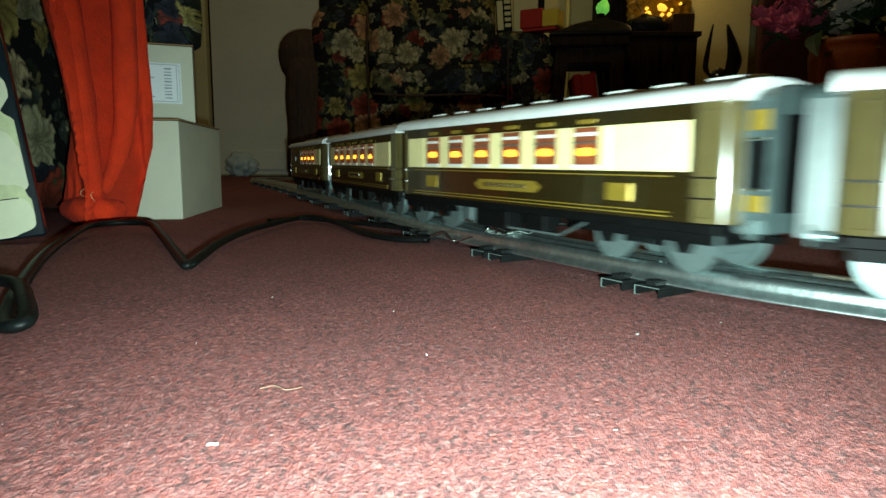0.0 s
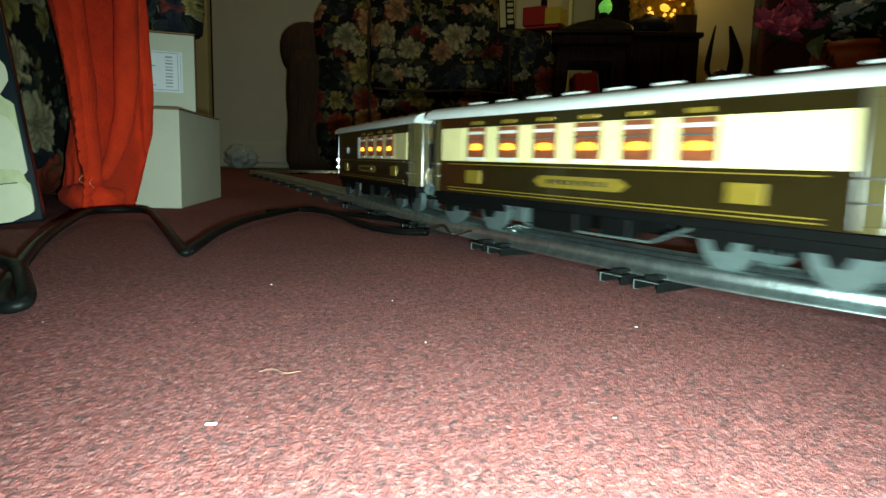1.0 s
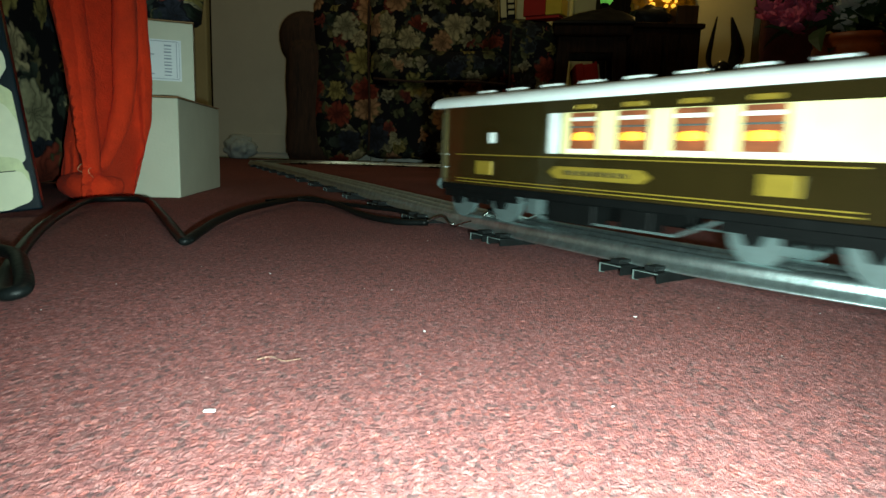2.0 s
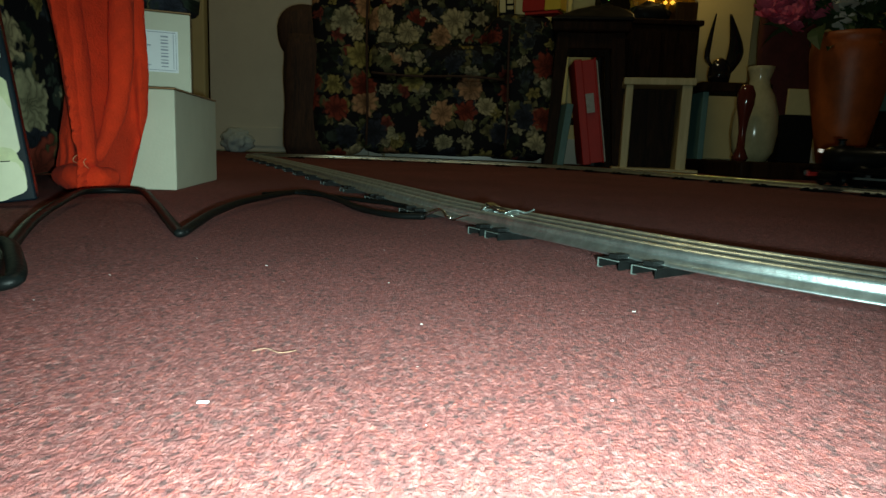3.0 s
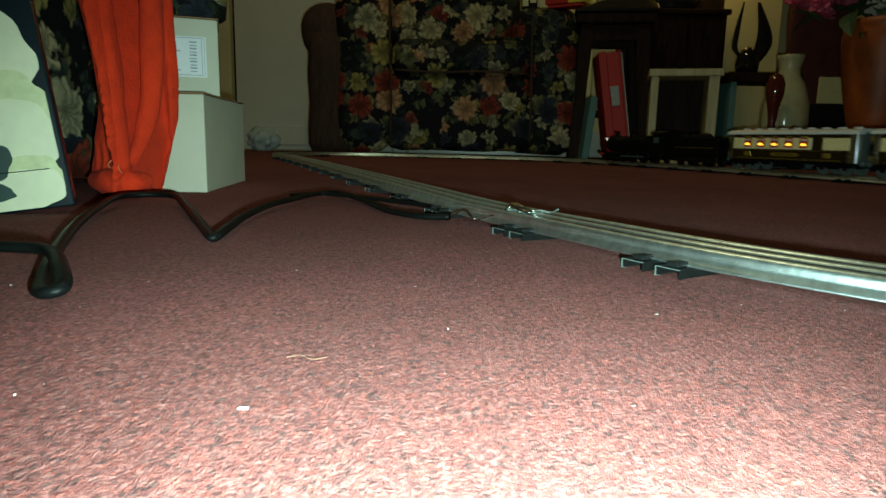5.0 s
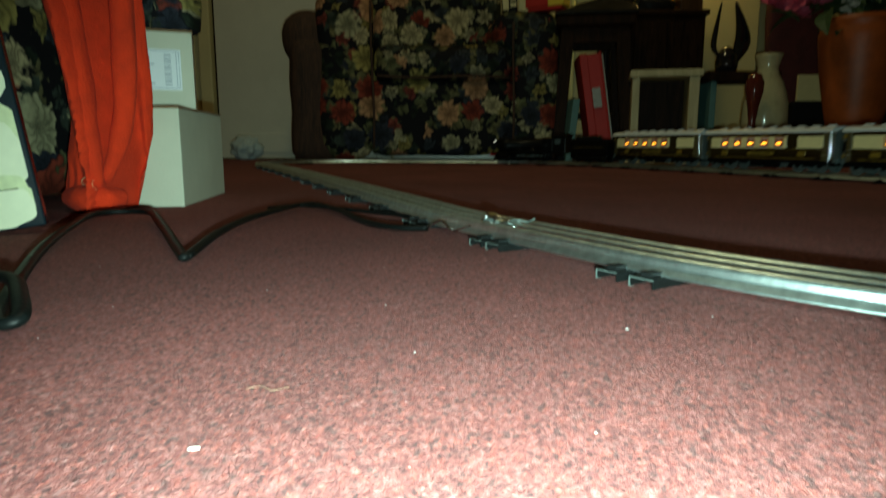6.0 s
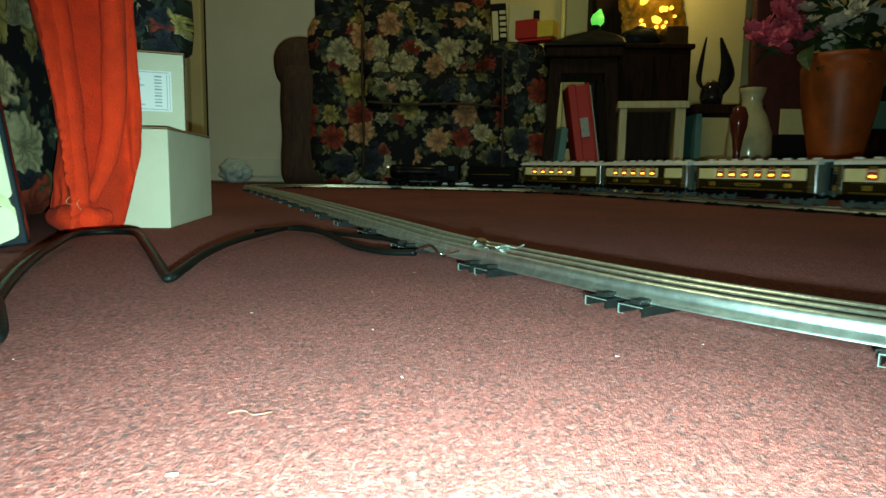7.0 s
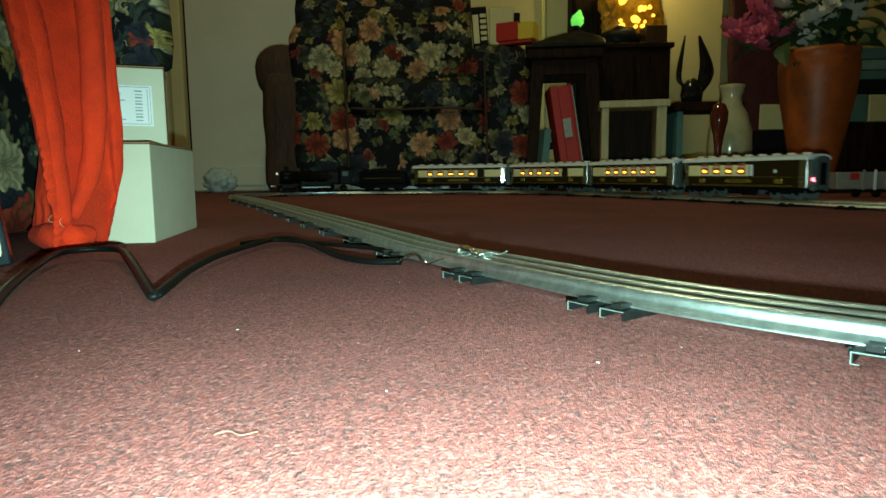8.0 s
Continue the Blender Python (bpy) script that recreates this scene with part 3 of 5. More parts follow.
def coach(layouts, brake=False, tail=False):
    """layouts: for the right (-1) and left (+1) side, cream panels and windows as (start, end, windows) from the front, in metres."""
    label = "brown and cream model coach with lit windows, " + ("red tail lamp" if brake else "grey-white roof")
    c = thing("railway_coach", label, "model coach", group="coaches of the train")
    half, h = 0.1680, WIDTH / 2
    bay = half - 0.0165
    part("body", soft_box(-bay, bay, -h, h, SOLE, EAVE, 0.0012, 2), UMBER, c, "dark brown coach body")
    for sx in (-1, 1):
        bm = bmesh.new()
        curve = [(bay + 0.0165 * math.sin(radians(k)), h - 0.0006 - 0.0085 * (1 - math.cos(radians(k)))) for k in range(0, 91, 10)]
        plan = curve + [(px, -py) for px, py in reversed(curve)]
        low = [bm.verts.new((sx * px, py, SOLE + 0.0005)) for px, py in plan]
        top = [bm.verts.new((sx * px, py, EAVE)) for px, py in plan]
        for i in range(len(plan)):
            bm.faces.new((low[i], low[(i + 1) % len(plan)], top[(i + 1) % len(plan)], top[i]))
        bm.faces.new(low[::-1])
        bm.faces.new(top)
        bmesh.ops.recalc_face_normals(bm, faces=bm.faces[:])
        bay_part = part("vestibule", bm, UMBER_LIT, c, "glossy rounded end bay with a door", True)
        bay_part.modifiers.new("edges", "EDGE_SPLIT").split_angle = radians(40)
        for sy in (-1, 1):
            at = pose(sx * (bay + 0.0062), sy * (h - 0.0012), 0, 0, 0, -sx * sy * 12)
            part("door", soft_box(-0.0050, 0.0050, -0.0006, 0.0006, SOLE + 0.003, TOPL + 0.004, 0.0004, 1), UMBER_LIT, bay_part, at=at)
            bm = bmesh.new()
            for z in (0.0350, 0.0445):
                box(bm, -0.0070, 0.0070, -0.0021, 0.0021, z, z + 0.0009)
            part("handrail", bm, CLIP, bay_part, "bright handrail", at=at)
    roof = [(h + 0.0015, EAVE - 0.001), (h + 0.0018, EAVE + 0.001)]
    roof += [((h + 0.0012) * math.cos(radians(a)), EAVE + 0.001 + (CROWN - EAVE - 0.001) * math.sin(radians(a)) ** 0.8) for a in range(10, 171, 10)]
    roof += [(-h - 0.0018, EAVE + 0.001), (-h - 0.0015, EAVE - 0.001)]
    r = part("roof", extrude_profile(roof, -half - 0.003, half + 0.003), ROOF, c, "pale grey curved roof", True)
    mod = r.modifiers.new("edges", "EDGE_SPLIT")
    mod.split_angle = radians(40)
    vent = low_vent = None
    for k in range(9):
        x = -0.144 + k * 0.036
        at = pose(x, 0, CROWN - 0.0012)
        if vent is None:
            vent = part("roof_vent", soft_box(-0.0085, 0.0085, -0.0032, 0.0032, 0, 0.0046, 0.0008, 2), ROOF, c, at=at)
        else:
            again(vent, at)
        for sy in (-1, 1):
            at = pose(x + 0.012, sy * 0.0215, CROWN - 0.0052, sy * -24)
            if low_vent is None:
                low_vent = part("ridge_vent", soft_box(-0.0075, 0.0075, -0.0022, 0.0022, 0, 0.0024, 0.0006, 1), ROOF, c, at=at)
            else:
                again(low_vent, at)
    for side, panels in layouts.items():
        y = side * h
        for start, end, count in panels:
            x1, x0 = half - start, half - end
            part("cream_panel", soft_box(x0, x1, min(y, y + side * 0.0012), max(y, y + side * 0.0012), WAIST, TOPL, 0.0004, 1), CREAM, c, "cream side panel")
            step = (x1 - x0) / max(count, 1)
            for k in range(count):
                cx = x0 + (k + 0.5) * step
                w = 0.0105
                ya, yb = y + side * 0.0014, y + side * 0.0022
                pane = part("window", soft_box(cx - w, cx + w, min(ya, yb), max(ya, yb), WAIST + 0.0015, TOPL - 0.0005, 0.0002, 1), SEAT, c, "lit window with red interior")
                bm = bmesh.new()
                yc, yd = y + side * 0.0020, y + side * 0.0030
                box(bm, cx - w, cx + w, min(yc, yd), max(yc, yd), WAIST + 0.0008, WAIST + 0.0030)
                part("sill", bm, BLIND, pane)
                bm = bmesh.new()
                box(bm, cx - w * 0.8, cx + w * 0.8, min(yc, yd), max(yc, yd), WAIST + 0.0188, WAIST + 0.0208)
                part("ventilator", bm, BLIND, pane)
                bm = bmesh.new()
                box(bm, cx - w, cx + w, min(yc, yd), max(yc, yd), WAIST + 0.0150, WAIST + 0.0158)
                part("glazing_bar", bm, GANGWAY, pane)
                bm = lathe([(0.0030, 0), (0.0042, 0.0010), (0.0036, 0.0052), (0.0014, 0.0062)], 10)
                bmesh.ops.scale(bm, vec=(1.7, 0.35, 0.72), verts=bm.verts[:])
                part("table_lamp", bm, GLOW, pane, "glowing orange table lamp", at=pose(cx, y + side * 0.0024, WAIST + 0.0080))
                part("oval_light", soft_box(cx - 0.007, cx + 0.007, min(ya, yb), max(ya, yb), TOPL + 0.0015, TOPL + 0.0040, 0.0006, 1), GOLD, pane)
        for z in (SOLE + 0.0022, SOLE + 0.0042, WAIST - 0.0025):
            bm = bmesh.new()
            yy = y + side * 0.0006
            box(bm, -half + 0.03, half - 0.03, min(y, yy), max(y, yy), z, z + 0.0006)
            part("lining", bm, GOLD, c)
        # name board with pointed ends, and two crests as plain shapes
        bm = bmesh.new()
        pts = [(-0.038, 0), (-0.032, 0.0036), (0.032, 0.0036), (0.038, 0), (0.032, -0.0036), (-0.032, -0.0036)]
        a = [bm.verts.new((px, y, 0.0365 + pz)) for px, pz in pts]
        b = [bm.verts.new((px, y + side * 0.0009, 0.0365 + pz)) for px, pz in pts]
        for i in range(6):
            bm.faces.new((a[i], a[(i + 1) % 6], b[(i + 1) % 6], b[i]))
        bm.faces.new(b)
        bmesh.ops.recalc_face_normals(bm, faces=bm.faces[:])
        board = part("name_board", bm, GOLD, c, "gilt name board with illegible lettering")
        bm = bmesh.new()
        yy = sorted((y + side * 0.0010, y + side * 0.0016))
        for k in range(9):
            box(bm, -0.025 + k * 0.0056, -0.0212 + k * 0.0056, yy[0], yy[1], 0.0352, 0.0380)
        part("lettering", bm, UMBER, board)
        for cx in (-0.105, 0.105):
            yy = sorted((y, y + side * 0.0010))
            part("crest", soft_box(cx - 0.009, cx + 0.009, yy[0], yy[1], 0.0318, 0.0412, 0.0003, 1), GOLD, c)
    for sx in (-1, 1):
        ex = sx * half
        xs = sorted((ex, ex + sx * 0.0125))
        g = part("gangway", extrude_profile([(-0.0165, SOLE - 0.003), (0.0165, SOLE - 0.003), (0.0165, 0.078)] + [(0.0165 * math.cos(radians(a)), 0.078 + 0.0075 * math.sin(radians(a))) for a in range(15, 166, 15)] + [(-0.0165, 0.078)], xs[0], xs[1]), GANGWAY, c, "grey corridor connection with a curved top")
        xs = sorted((ex + sx * 0.0120, ex + sx * 0.0132))
        part("doorway", soft_box(xs[0], xs[1], -0.008, 0.008, SOLE + 0.006, 0.073, 0.0003, 1), UNDER, g)
        xs = sorted((ex + sx * 0.0020, ex + sx * 0.0110))
        for z, tall, mat in () if sx < 0 else ((0.0300, 0.0075, GOLD), (0.0660, 0.0090, GOLD), (0.0405, 0.0210, UNDER)):
            part("side_plate", soft_box(xs[0], xs[1], -0.0174, 0.0174, z, z + tall, 0.0003, 1), mat, g, "brass plate" if mat is GOLD else "black plate")
        for z in () if sx < 0 else (0.0395, 0.0620):
            part("bar", soft_box(xs[0], xs[1], -0.0180, 0.0180, z, z + 0.0008, 0.0002, 1), CLIP, g)
        for y in (-0.018, 0.018):
            m = Matrix.Rotation(radians(90), 4, "Y")
            part("buffer", lathe([(0.0022, 0), (0.0022, 0.006), (0.0046, 0.0065), (0.0046, 0.008)], 14, m=m if sx > 0 else m @ Matrix.Rotation(radians(180), 4, "X")), WHEEL, c, at=pose(ex, y, SOLE - 0.0015))
        bm = bmesh.new()
        box(bm, min(ex - sx * 0.02, ex + sx * 0.010), max(ex - sx * 0.02, ex + sx * 0.010), -0.003, 0.003, 0.0150, 0.0185)
        part("coupling", bm, UNDER, c)
    part("sole_bar", soft_box(-half + 0.004, half - 0.004, -0.027, 0.027, SOLE - 0.005, SOLE, 0.0006, 1), UNDER, c)
    for y in (-0.018, 0.018):
        part("battery_box", soft_box(-0.045, -0.005, y - 0.007, y + 0.007, 0.006, SOLE - 0.005, 0.0008, 1), UNDER, c)
        part("battery_box", soft_box(0.012, 0.035, y - 0.006, y + 0.006, 0.0075, SOLE - 0.005, 0.0008, 1), UNDER, c)
        part("dynamo", soft_box(-0.064, -0.052, y * 1.2 - 0.004, y * 1.2 + 0.004, 0.0085, SOLE - 0.005, 0.0012, 2), DYNAMO, c, "grey dynamo box")
        part("truss_rod", tube([(-0.075, y * 1.3, 0.018), (-0.05, y * 1.3, 0.0075), (0.05, y * 1.3, 0.0075), (0.075, y * 1.3, 0.018)], 0.0008, 6), WHEEL, c)
    for x in (-0.118, 0.118):
        bogie(c, x)
    if tail:
        part("tail_lamp", lathe([(0.0036, 0), (0.0042, 0.002), (0.003, 0.004)], 12, m=Matrix.Rotation(radians(-90), 4, "Y")), TAIL, c, "glowing red tail lamp", at=pose(-half - 0.004, 0.016, 0.040))
        for side in (-1, 1):
            y = side * h
            yy = sorted((y, y + side * 0.0012))
            part("door_window", soft_box(-0.040, -0.031, yy[0], yy[1], WAIST, TOPL, 0.0003, 1), ROOF, c)
            part("door_window", soft_box(-0.100, -0.093, yy[0], yy[1], WAIST + 0.006, WAIST + 0.013, 0.0003, 1), ROOF, c)
    return c


def engine():
    e = thing("steam_engine", "black model steam engine with a white head lamp", "model engine")
    m = Matrix.Rotation(radians(90), 4, "Y")
    part("boiler", lathe([(0.019, -0.085), (0.0215, -0.05), (0.0215, 0.075), (0.024, 0.077), (0.024, 0.118), (0.019, 0.122), (0.005, 0.124)], 28, m=m), ENGINE, e, smooth=True, at=pose(0, 0, 0.052))
    part("chimney", lathe([(0.009, 0), (0.0065, 0.004), (0.0065, 0.012), (0.009, 0.014), (0.008, 0.016)], 18), ENGINE, e, at=pose(0.098, 0, 0.0735))
    part("dome", lathe([(0.011, 0), (0.010, 0.005), (0.006, 0.009), (0.001, 0.010)], 18), ENGINE, e, smooth=True, at=pose(0.02, 0, 0.0715))
    part("running_plate", soft_box(-0.135, 0.140, -0.030, 0.030, 0.0245, 0.0275, 0.0006, 1), ENGINE, e)
    part("firebox", soft_box(-0.09, -0.045, -0.020, 0.020, 0.026, 0.076, 0.006, 3), ENGINE, e)
    cab = part("cab", soft_box(-0.135, -0.09, -0.029, 0.029, 0.027, 0.080, 0.002, 2), ENGINE, e)
    part("cab_roof", extrude_profile([(0.031 * math.cos(radians(a)), 0.080 + 0.010 * math.sin(radians(a))) for a in range(0, 181, 15)], -0.140, -0.086), ENGINE, e)
    for y in (-0.0295, 0.0295):
        part("cab_window", soft_box(-0.118, -0.098, y - 0.0005, y + 0.0005, 0.056, 0.072, 0.0002, 1), GANGWAY, cab)
        part("splasher", soft_box(-0.06, 0.05, y * 0.75 - 0.004, y * 0.75 + 0.004, 0.0275, 0.036, 0.002, 2), ENGINE, e)
        part("cylinder", lathe([(0.0085, -0.02), (0.0085, 0.02)], 18, m=m), ENGINE, e, at=pose(0.095, y * 0.9, 0.018))
        part("coupling_rod", soft_box(-0.055, 0.045, y * 0.87 - 0.001, y * 0.87 + 0.001, 0.0145, 0.0185, 0.0003, 1), WHEEL, e)
    proto = None
    for x in (-0.05, -0.005, 0.04):
        for sy in (-1, 1):
            at = pose(x, sy * 0.0155, 0.0195, 0, 0, 0 if sy < 0 else 180)
            proto = again(proto, at) if proto else part("driving_wheel", wheel_mesh(0.0195), ENGINE, e, "black driving wheel", True, at)
    proto = None
    for x in (0.080, 0.118, -0.105):
        for sy in (-1, 1):
            at = pose(x, sy * 0.0155, 0.0105, 0, 0, 0 if sy < 0 else 180)
            proto = again(proto, at) if proto else part("wheel", wheel_mesh(0.0105), ENGINE, e, "", True, at)
    part("buffer_beam", soft_box(0.137, 0.142, -0.030, 0.030, 0.016, 0.0275, 0.0006, 1), RED, e, "red buffer beam")
    for y in (-0.019, 0.019):
        part("buffer", lathe([(0.0026, 0), (0.0026, 0.008), (0.0055, 0.009), (0.0055, 0.0105)], 14, m=m), WHEEL, e, at=pose(0.142, y, 0.022))
    part("head_lamp", lathe([(0.0036, 0), (0.0040, 0.003), (0.003, 0.0045)], 12, m=m), HEAD, e, "white head lamp, its glow a reflected glint", at=pose(0.128, 0.014, 0.0660))
    return e


def tender():
    t = thing("coal_tender", "black model coal tender behind the engine", "model tender")
    part("tank", soft_box(-0.085, 0.085, -0.029, 0.029, 0.026, 0.066, 0.003, 2), ENGINE, t)
    part("coal_rail", soft_box(-0.080, 0.080, -0.026, 0.026, 0.066, 0.071, 0.001, 1), ENGINE, t)
    bm = bmesh.new()
    for _ in range(60):
        x, y = rng.uniform(-0.02, 0.075), rng.uniform(-0.02, 0.02)
        bmesh.ops.create_icosphere(bm, subdivisions=1, radius=rng.uniform(0.004, 0.007), matrix=Matrix.Translation((x, y, 0.071 + rng.uniform(0, 0.006))))
    part("coal", bm, TIN_BLACK, t)
    for y in (-0.0245, 0.0245):
        part("side_frame", soft_box(-0.082, 0.082, y - 0.0015, y + 0.0015, 0.010, 0.026, 0.0006, 1), ENGINE, t)
        part("lining", soft_box(-0.070, 0.070, y * 1.19 - 0.0004, y * 1.19 + 0.0004, 0.0455, 0.0465, 0.0001, 1), GOLD, t)
    proto = None
    for x in (-0.055, 0.0, 0.055):
        for sy in (-1, 1):
            at = pose(x, sy * 0.0155, 0.0125, 0, 0, 0 if sy < 0 else 180)
            proto = again(proto, at) if proto else part("wheel", wheel_mesh(0.0125), ENGINE, t, "", True, at)
    return t


SIX = [(0.019, 0.070, 0), (0.070, 0.286, 6), (0.286, 0.315, 0)]
FIVE = [(0.019, 0.045, 0), (0.045, 0.236, 5), (0.262, 0.322, 0)]
BRAKE = [(0.019, 0.054, 0), (0.054, 0.196, 4)]
TRAIN = [
    (engine(), 0.362, 0.10),
    (tender(), 0.105, 0.06),
    (coach({-1: SIX, 1: FIVE}), -0.1825, 0.118),
    (coach({-1: SIX, 1: FIVE}), -0.5475, 0.118),
    (coach({-1: SIX, 1: SIX}), -0.9125, 0.118),
    (coach({-1: BRAKE, 1: BRAKE}, True, True), -1.2885, 0.118),
]

# ---- armchair and sofa ----


def cushion(x0, x1, y0, y1, z0, z1, r, puff=0.0, seed=1):
    bm = bmesh.new()
    bmesh.ops.create_cube(bm, size=2.0)
    bmesh.ops.subdivide_edges(bm, edges=bm.edges[:], cuts=9, use_grid_fill=True)
    c, s = Vector(((x0 + x1) / 2, (y0 + y1) / 2, (z0 + z1) / 2)), Vector(((x1 - x0) / 2, (y1 - y0) / 2, (z1 - z0) / 2))
    for v in bm.verts:
        p = Vector([v.co[i] * s[i] for i in range(3)])
        inner = Vector([max(-(s[i] - r), min(s[i] - r, p[i])) for i in range(3)])
        d = p - inner
        if d.length > 1e-6:
            p = inner + d.normalized() * r
        q = Vector([v.co[i] for i in range(3)])
        p *= 1 + puff * (1 - max(abs(q.x), abs(q.z)) ** 2 if abs(q.y) > 0.9 else 0)
        p += Vector(noise.noise_vector((p + Vector((seed, seed, 0))) * 7.0)) * 0.010
        v.co = c + p
    return bm


def armchair(at, label):
    a = thing("armchair", label, "armchair", at)
    part("base", cushion(-0.30, 0.30, 0.0, 0.75, 0.03, 0.34, 0.03, seed=2), FLORAL, a, smooth=True)
    part("seat_cushion", cushion(-0.285, 0.285, -0.035, 0.55, 0.335, 0.475, 0.055, 0.02, seed=3), FLORAL, a, smooth=True)
    part("backrest", cushion(-0.46, 0.30, 0.48, 0.80, 0.25, 1.00, 0.10, 0.03, seed=4), FLORAL, a, smooth=True)
    part("back_cushion", cushion(-0.315, 0.285, 0.34, 0.56, 0.45, 0.84, 0.09, 0.03, seed=5), FLORAL, a, smooth=True)
    # near arm with its tall wing, then the lower far arm
    part("arm_front", cushion(-0.515, -0.285, -0.03, 0.14, 0.02, 0.70, 0.07, seed=5.5), FLORAL, a, smooth=True)
    part("wing", cushion(-0.50, -0.30, 0.10, 0.72, 0.40, 0.86, 0.08, seed=7), FLORAL, a, smooth=True)
    part("arm_front", cushion(0.285, 0.485, -0.02, 0.14, 0.02, 0.60, 0.06, seed=8), FLORAL, a, smooth=True)
    part("arm_top", cushion(0.215, 0.49, 0.02, 0.70, 0.44, 0.62, 0.07, seed=9), FLORAL, a, smooth=True)
    part("arm_side", cushion(0.30, 0.475, 0.10, 0.74, 0.02, 0.50, 0.03, seed=10), BROWNWOOD, a, "dark brown side cloth", smooth=True)
    part("arm_side", cushion(-0.63, -0.44, -0.005, 0.74, 0.0, 0.50, 0.05, seed=11), BROWNWOOD, a, "dark brown gathered side cloth", smooth=True)
    bm = lathe([(0.02, 0.0), (0.085, 0.004), (0.108, 0.03), (0.115, 0.08), (0.115, 0.62), (0.09, 0.68), (0.02, 0.69)], 28, m=pose(-0.545, 0.012, 0.500, -90))
    for v in bm.verts:
        v.co += Vector(noise.noise_vector(v.co * 8)) * 0.012
    part("arm_roll", bm, BROWNWOOD, a, "dark brown rolled arm", smooth=True)
    for x, z0, z1 in ((-0.288, 0.06, 0.66), (0.286, 0.06, 0.56)):
        pts = [(x + 0.004 * math.sin(9 * z), -0.040 + 0.01 * abs(math.sin(5 * z)), z) for z in np.linspace(z0, z1, 14)]
        part("piping", tube(pts, 0.005, 8), BROWNWOOD, a, smooth=True)
    part("piping", tube([(x, -0.046, 0.345 + 0.004 * math.sin(14 * x)) for x in np.linspace(-0.27, 0.27, 14)], 0.005, 8), BROWNWOOD, a, smooth=True)
    return a


armchair(pose(-0.095, 2.47, 0, 0, 0, 6) @ Matrix.Diagonal((0.925, 0.72, 0.925, 1)), "armchair in black chintz with cream and rose blooms")

# near end of a sofa in the same kind of cloth
sofa = thing("sofa", "sofa end in dark chintz with cream and green blooms", "sofa", pose(-0.49, 0.60, 0))
part("sofa_side", cushion(-0.50, 0.0, 0.0, 0.30, 0.004, 0.46, 0.03, seed=21), FLORAL_NEAR, sofa, smooth=True)
part("sofa_arm", cushion(-0.46, 0.02, -0.01, 0.31, 0.40, 0.64, 0.08, seed=22), FLORAL_NEAR, sofa, smooth=True)

# ---- fleece, boxes, cable ----


def along(stops, z):
    zs, vs = zip(*stops)
    return float(np.interp(z, zs, vs))


def fleece():
    """A hanging fleece bag: a closed sack with one padded fold down its front and creases that gather near its foot."""
    left = ((0.0, -0.050), (0.012, -0.062), (0.031, -0.061), (0.07, -0.053), (0.112, -0.044), (0.196, -0.049), (0.25, -0.053), (0.62, -0.090))
    right = ((0.0, 0.004), (0.020, 0.008), (0.036, 0.012), (0.050, 0.019), (0.082, 0.028), (0.120, 0.031), (0.151, 0.030), (0.25, 0.026), (0.62, -0.006))
    fold_x = ((0.0, -0.002), (0.036, -0.001), (0.09, -0.004), (0.14, -0.009), (0.25, -0.027), (0.62, -0.070))
    fold_w = ((0.0, 0.004), (0.030, 0.004), (0.06, 0.007), (0.14, 0.010), (0.25, 0.012), (0.62, 0.013))
    bm = bmesh.new()
    n, rows_n = 112, 110
    rings = []
    for k in range(rows_n + 1):
        z = 0.003 + 0.617 * (k / rows_n) ** 1.35
        l, r, fx, fw = along(left, z), along(right, z), along(fold_x, z), along(fold_w, z)
        mid, wide = (l + r) / 2, (r - l) / 2
        gather = math.exp(-((z - 0.038) / 0.014) ** 2)
        ring = []
        for i in range(n):
            a = 2 * math.pi * i / n
            x, y = mid + wide * math.cos(a), 0.036 + 0.010 * math.sin(a)
            face = min(1.0, max(0.0, -2.6 * math.sin(a)))
            slope = min(1.0, (x - fx) / (r - fx)) if x > fx else 0.55 * min(1.0, (fx - x) / (fx - l))
            y -= face * 0.058 * (1 - max(0.0, slope) ** 0.7)
            ridge = 0.022 * math.exp(-((x - fx) / fw) ** 2)
            groove = 0.020 * math.exp(-((x - fx - 2.3 * fw) / (1.3 * fw)) ** 2) + 0.009 * math.exp(-((x - fx + 1.9 * fw) / (0.7 * fw)) ** 2)
            second = 0.008 * math.exp(-((x - fx - 0.026 - 0.06 * z) / 0.011) ** 2) * min(1.0, z / 0.06)
            crease = gather * (0.0016 * math.sin((x - fx) * 520 + 1.1) - 0.004)
            nap = 0.0035 * noise.noise(Vector((x * 28, 3.1, z * 14))) + 0.0012 * noise.noise(Vector((x * 110, 1.7, z * 80)))
            y -= face * (ridge - groove + second + crease + nap)
            ring.append(bm.verts.new((x + 0.0012 * noise.noise(Vector((9 * math.cos(a), 9 * math.sin(a), z * 60))), y, z)))
        rings.append(ring)
    for a, b in zip(rings, rings[1:]):
        for i in range(n):
            bm.faces.new((a[i], a[(i + 1) % n], b[(i + 1) % n], b[i]))
    bm.faces.new(rings[0][::-1])
    bm.faces.new(rings[-1])
    return bm


bag = thing("fleece_bag", "bright orange-red fleece bag hanging in folds to the carpet", "fleece bag", pose(-0.374, 0.655, 0))
part("sack", fleece(), ORANGE, bag, smooth=True)


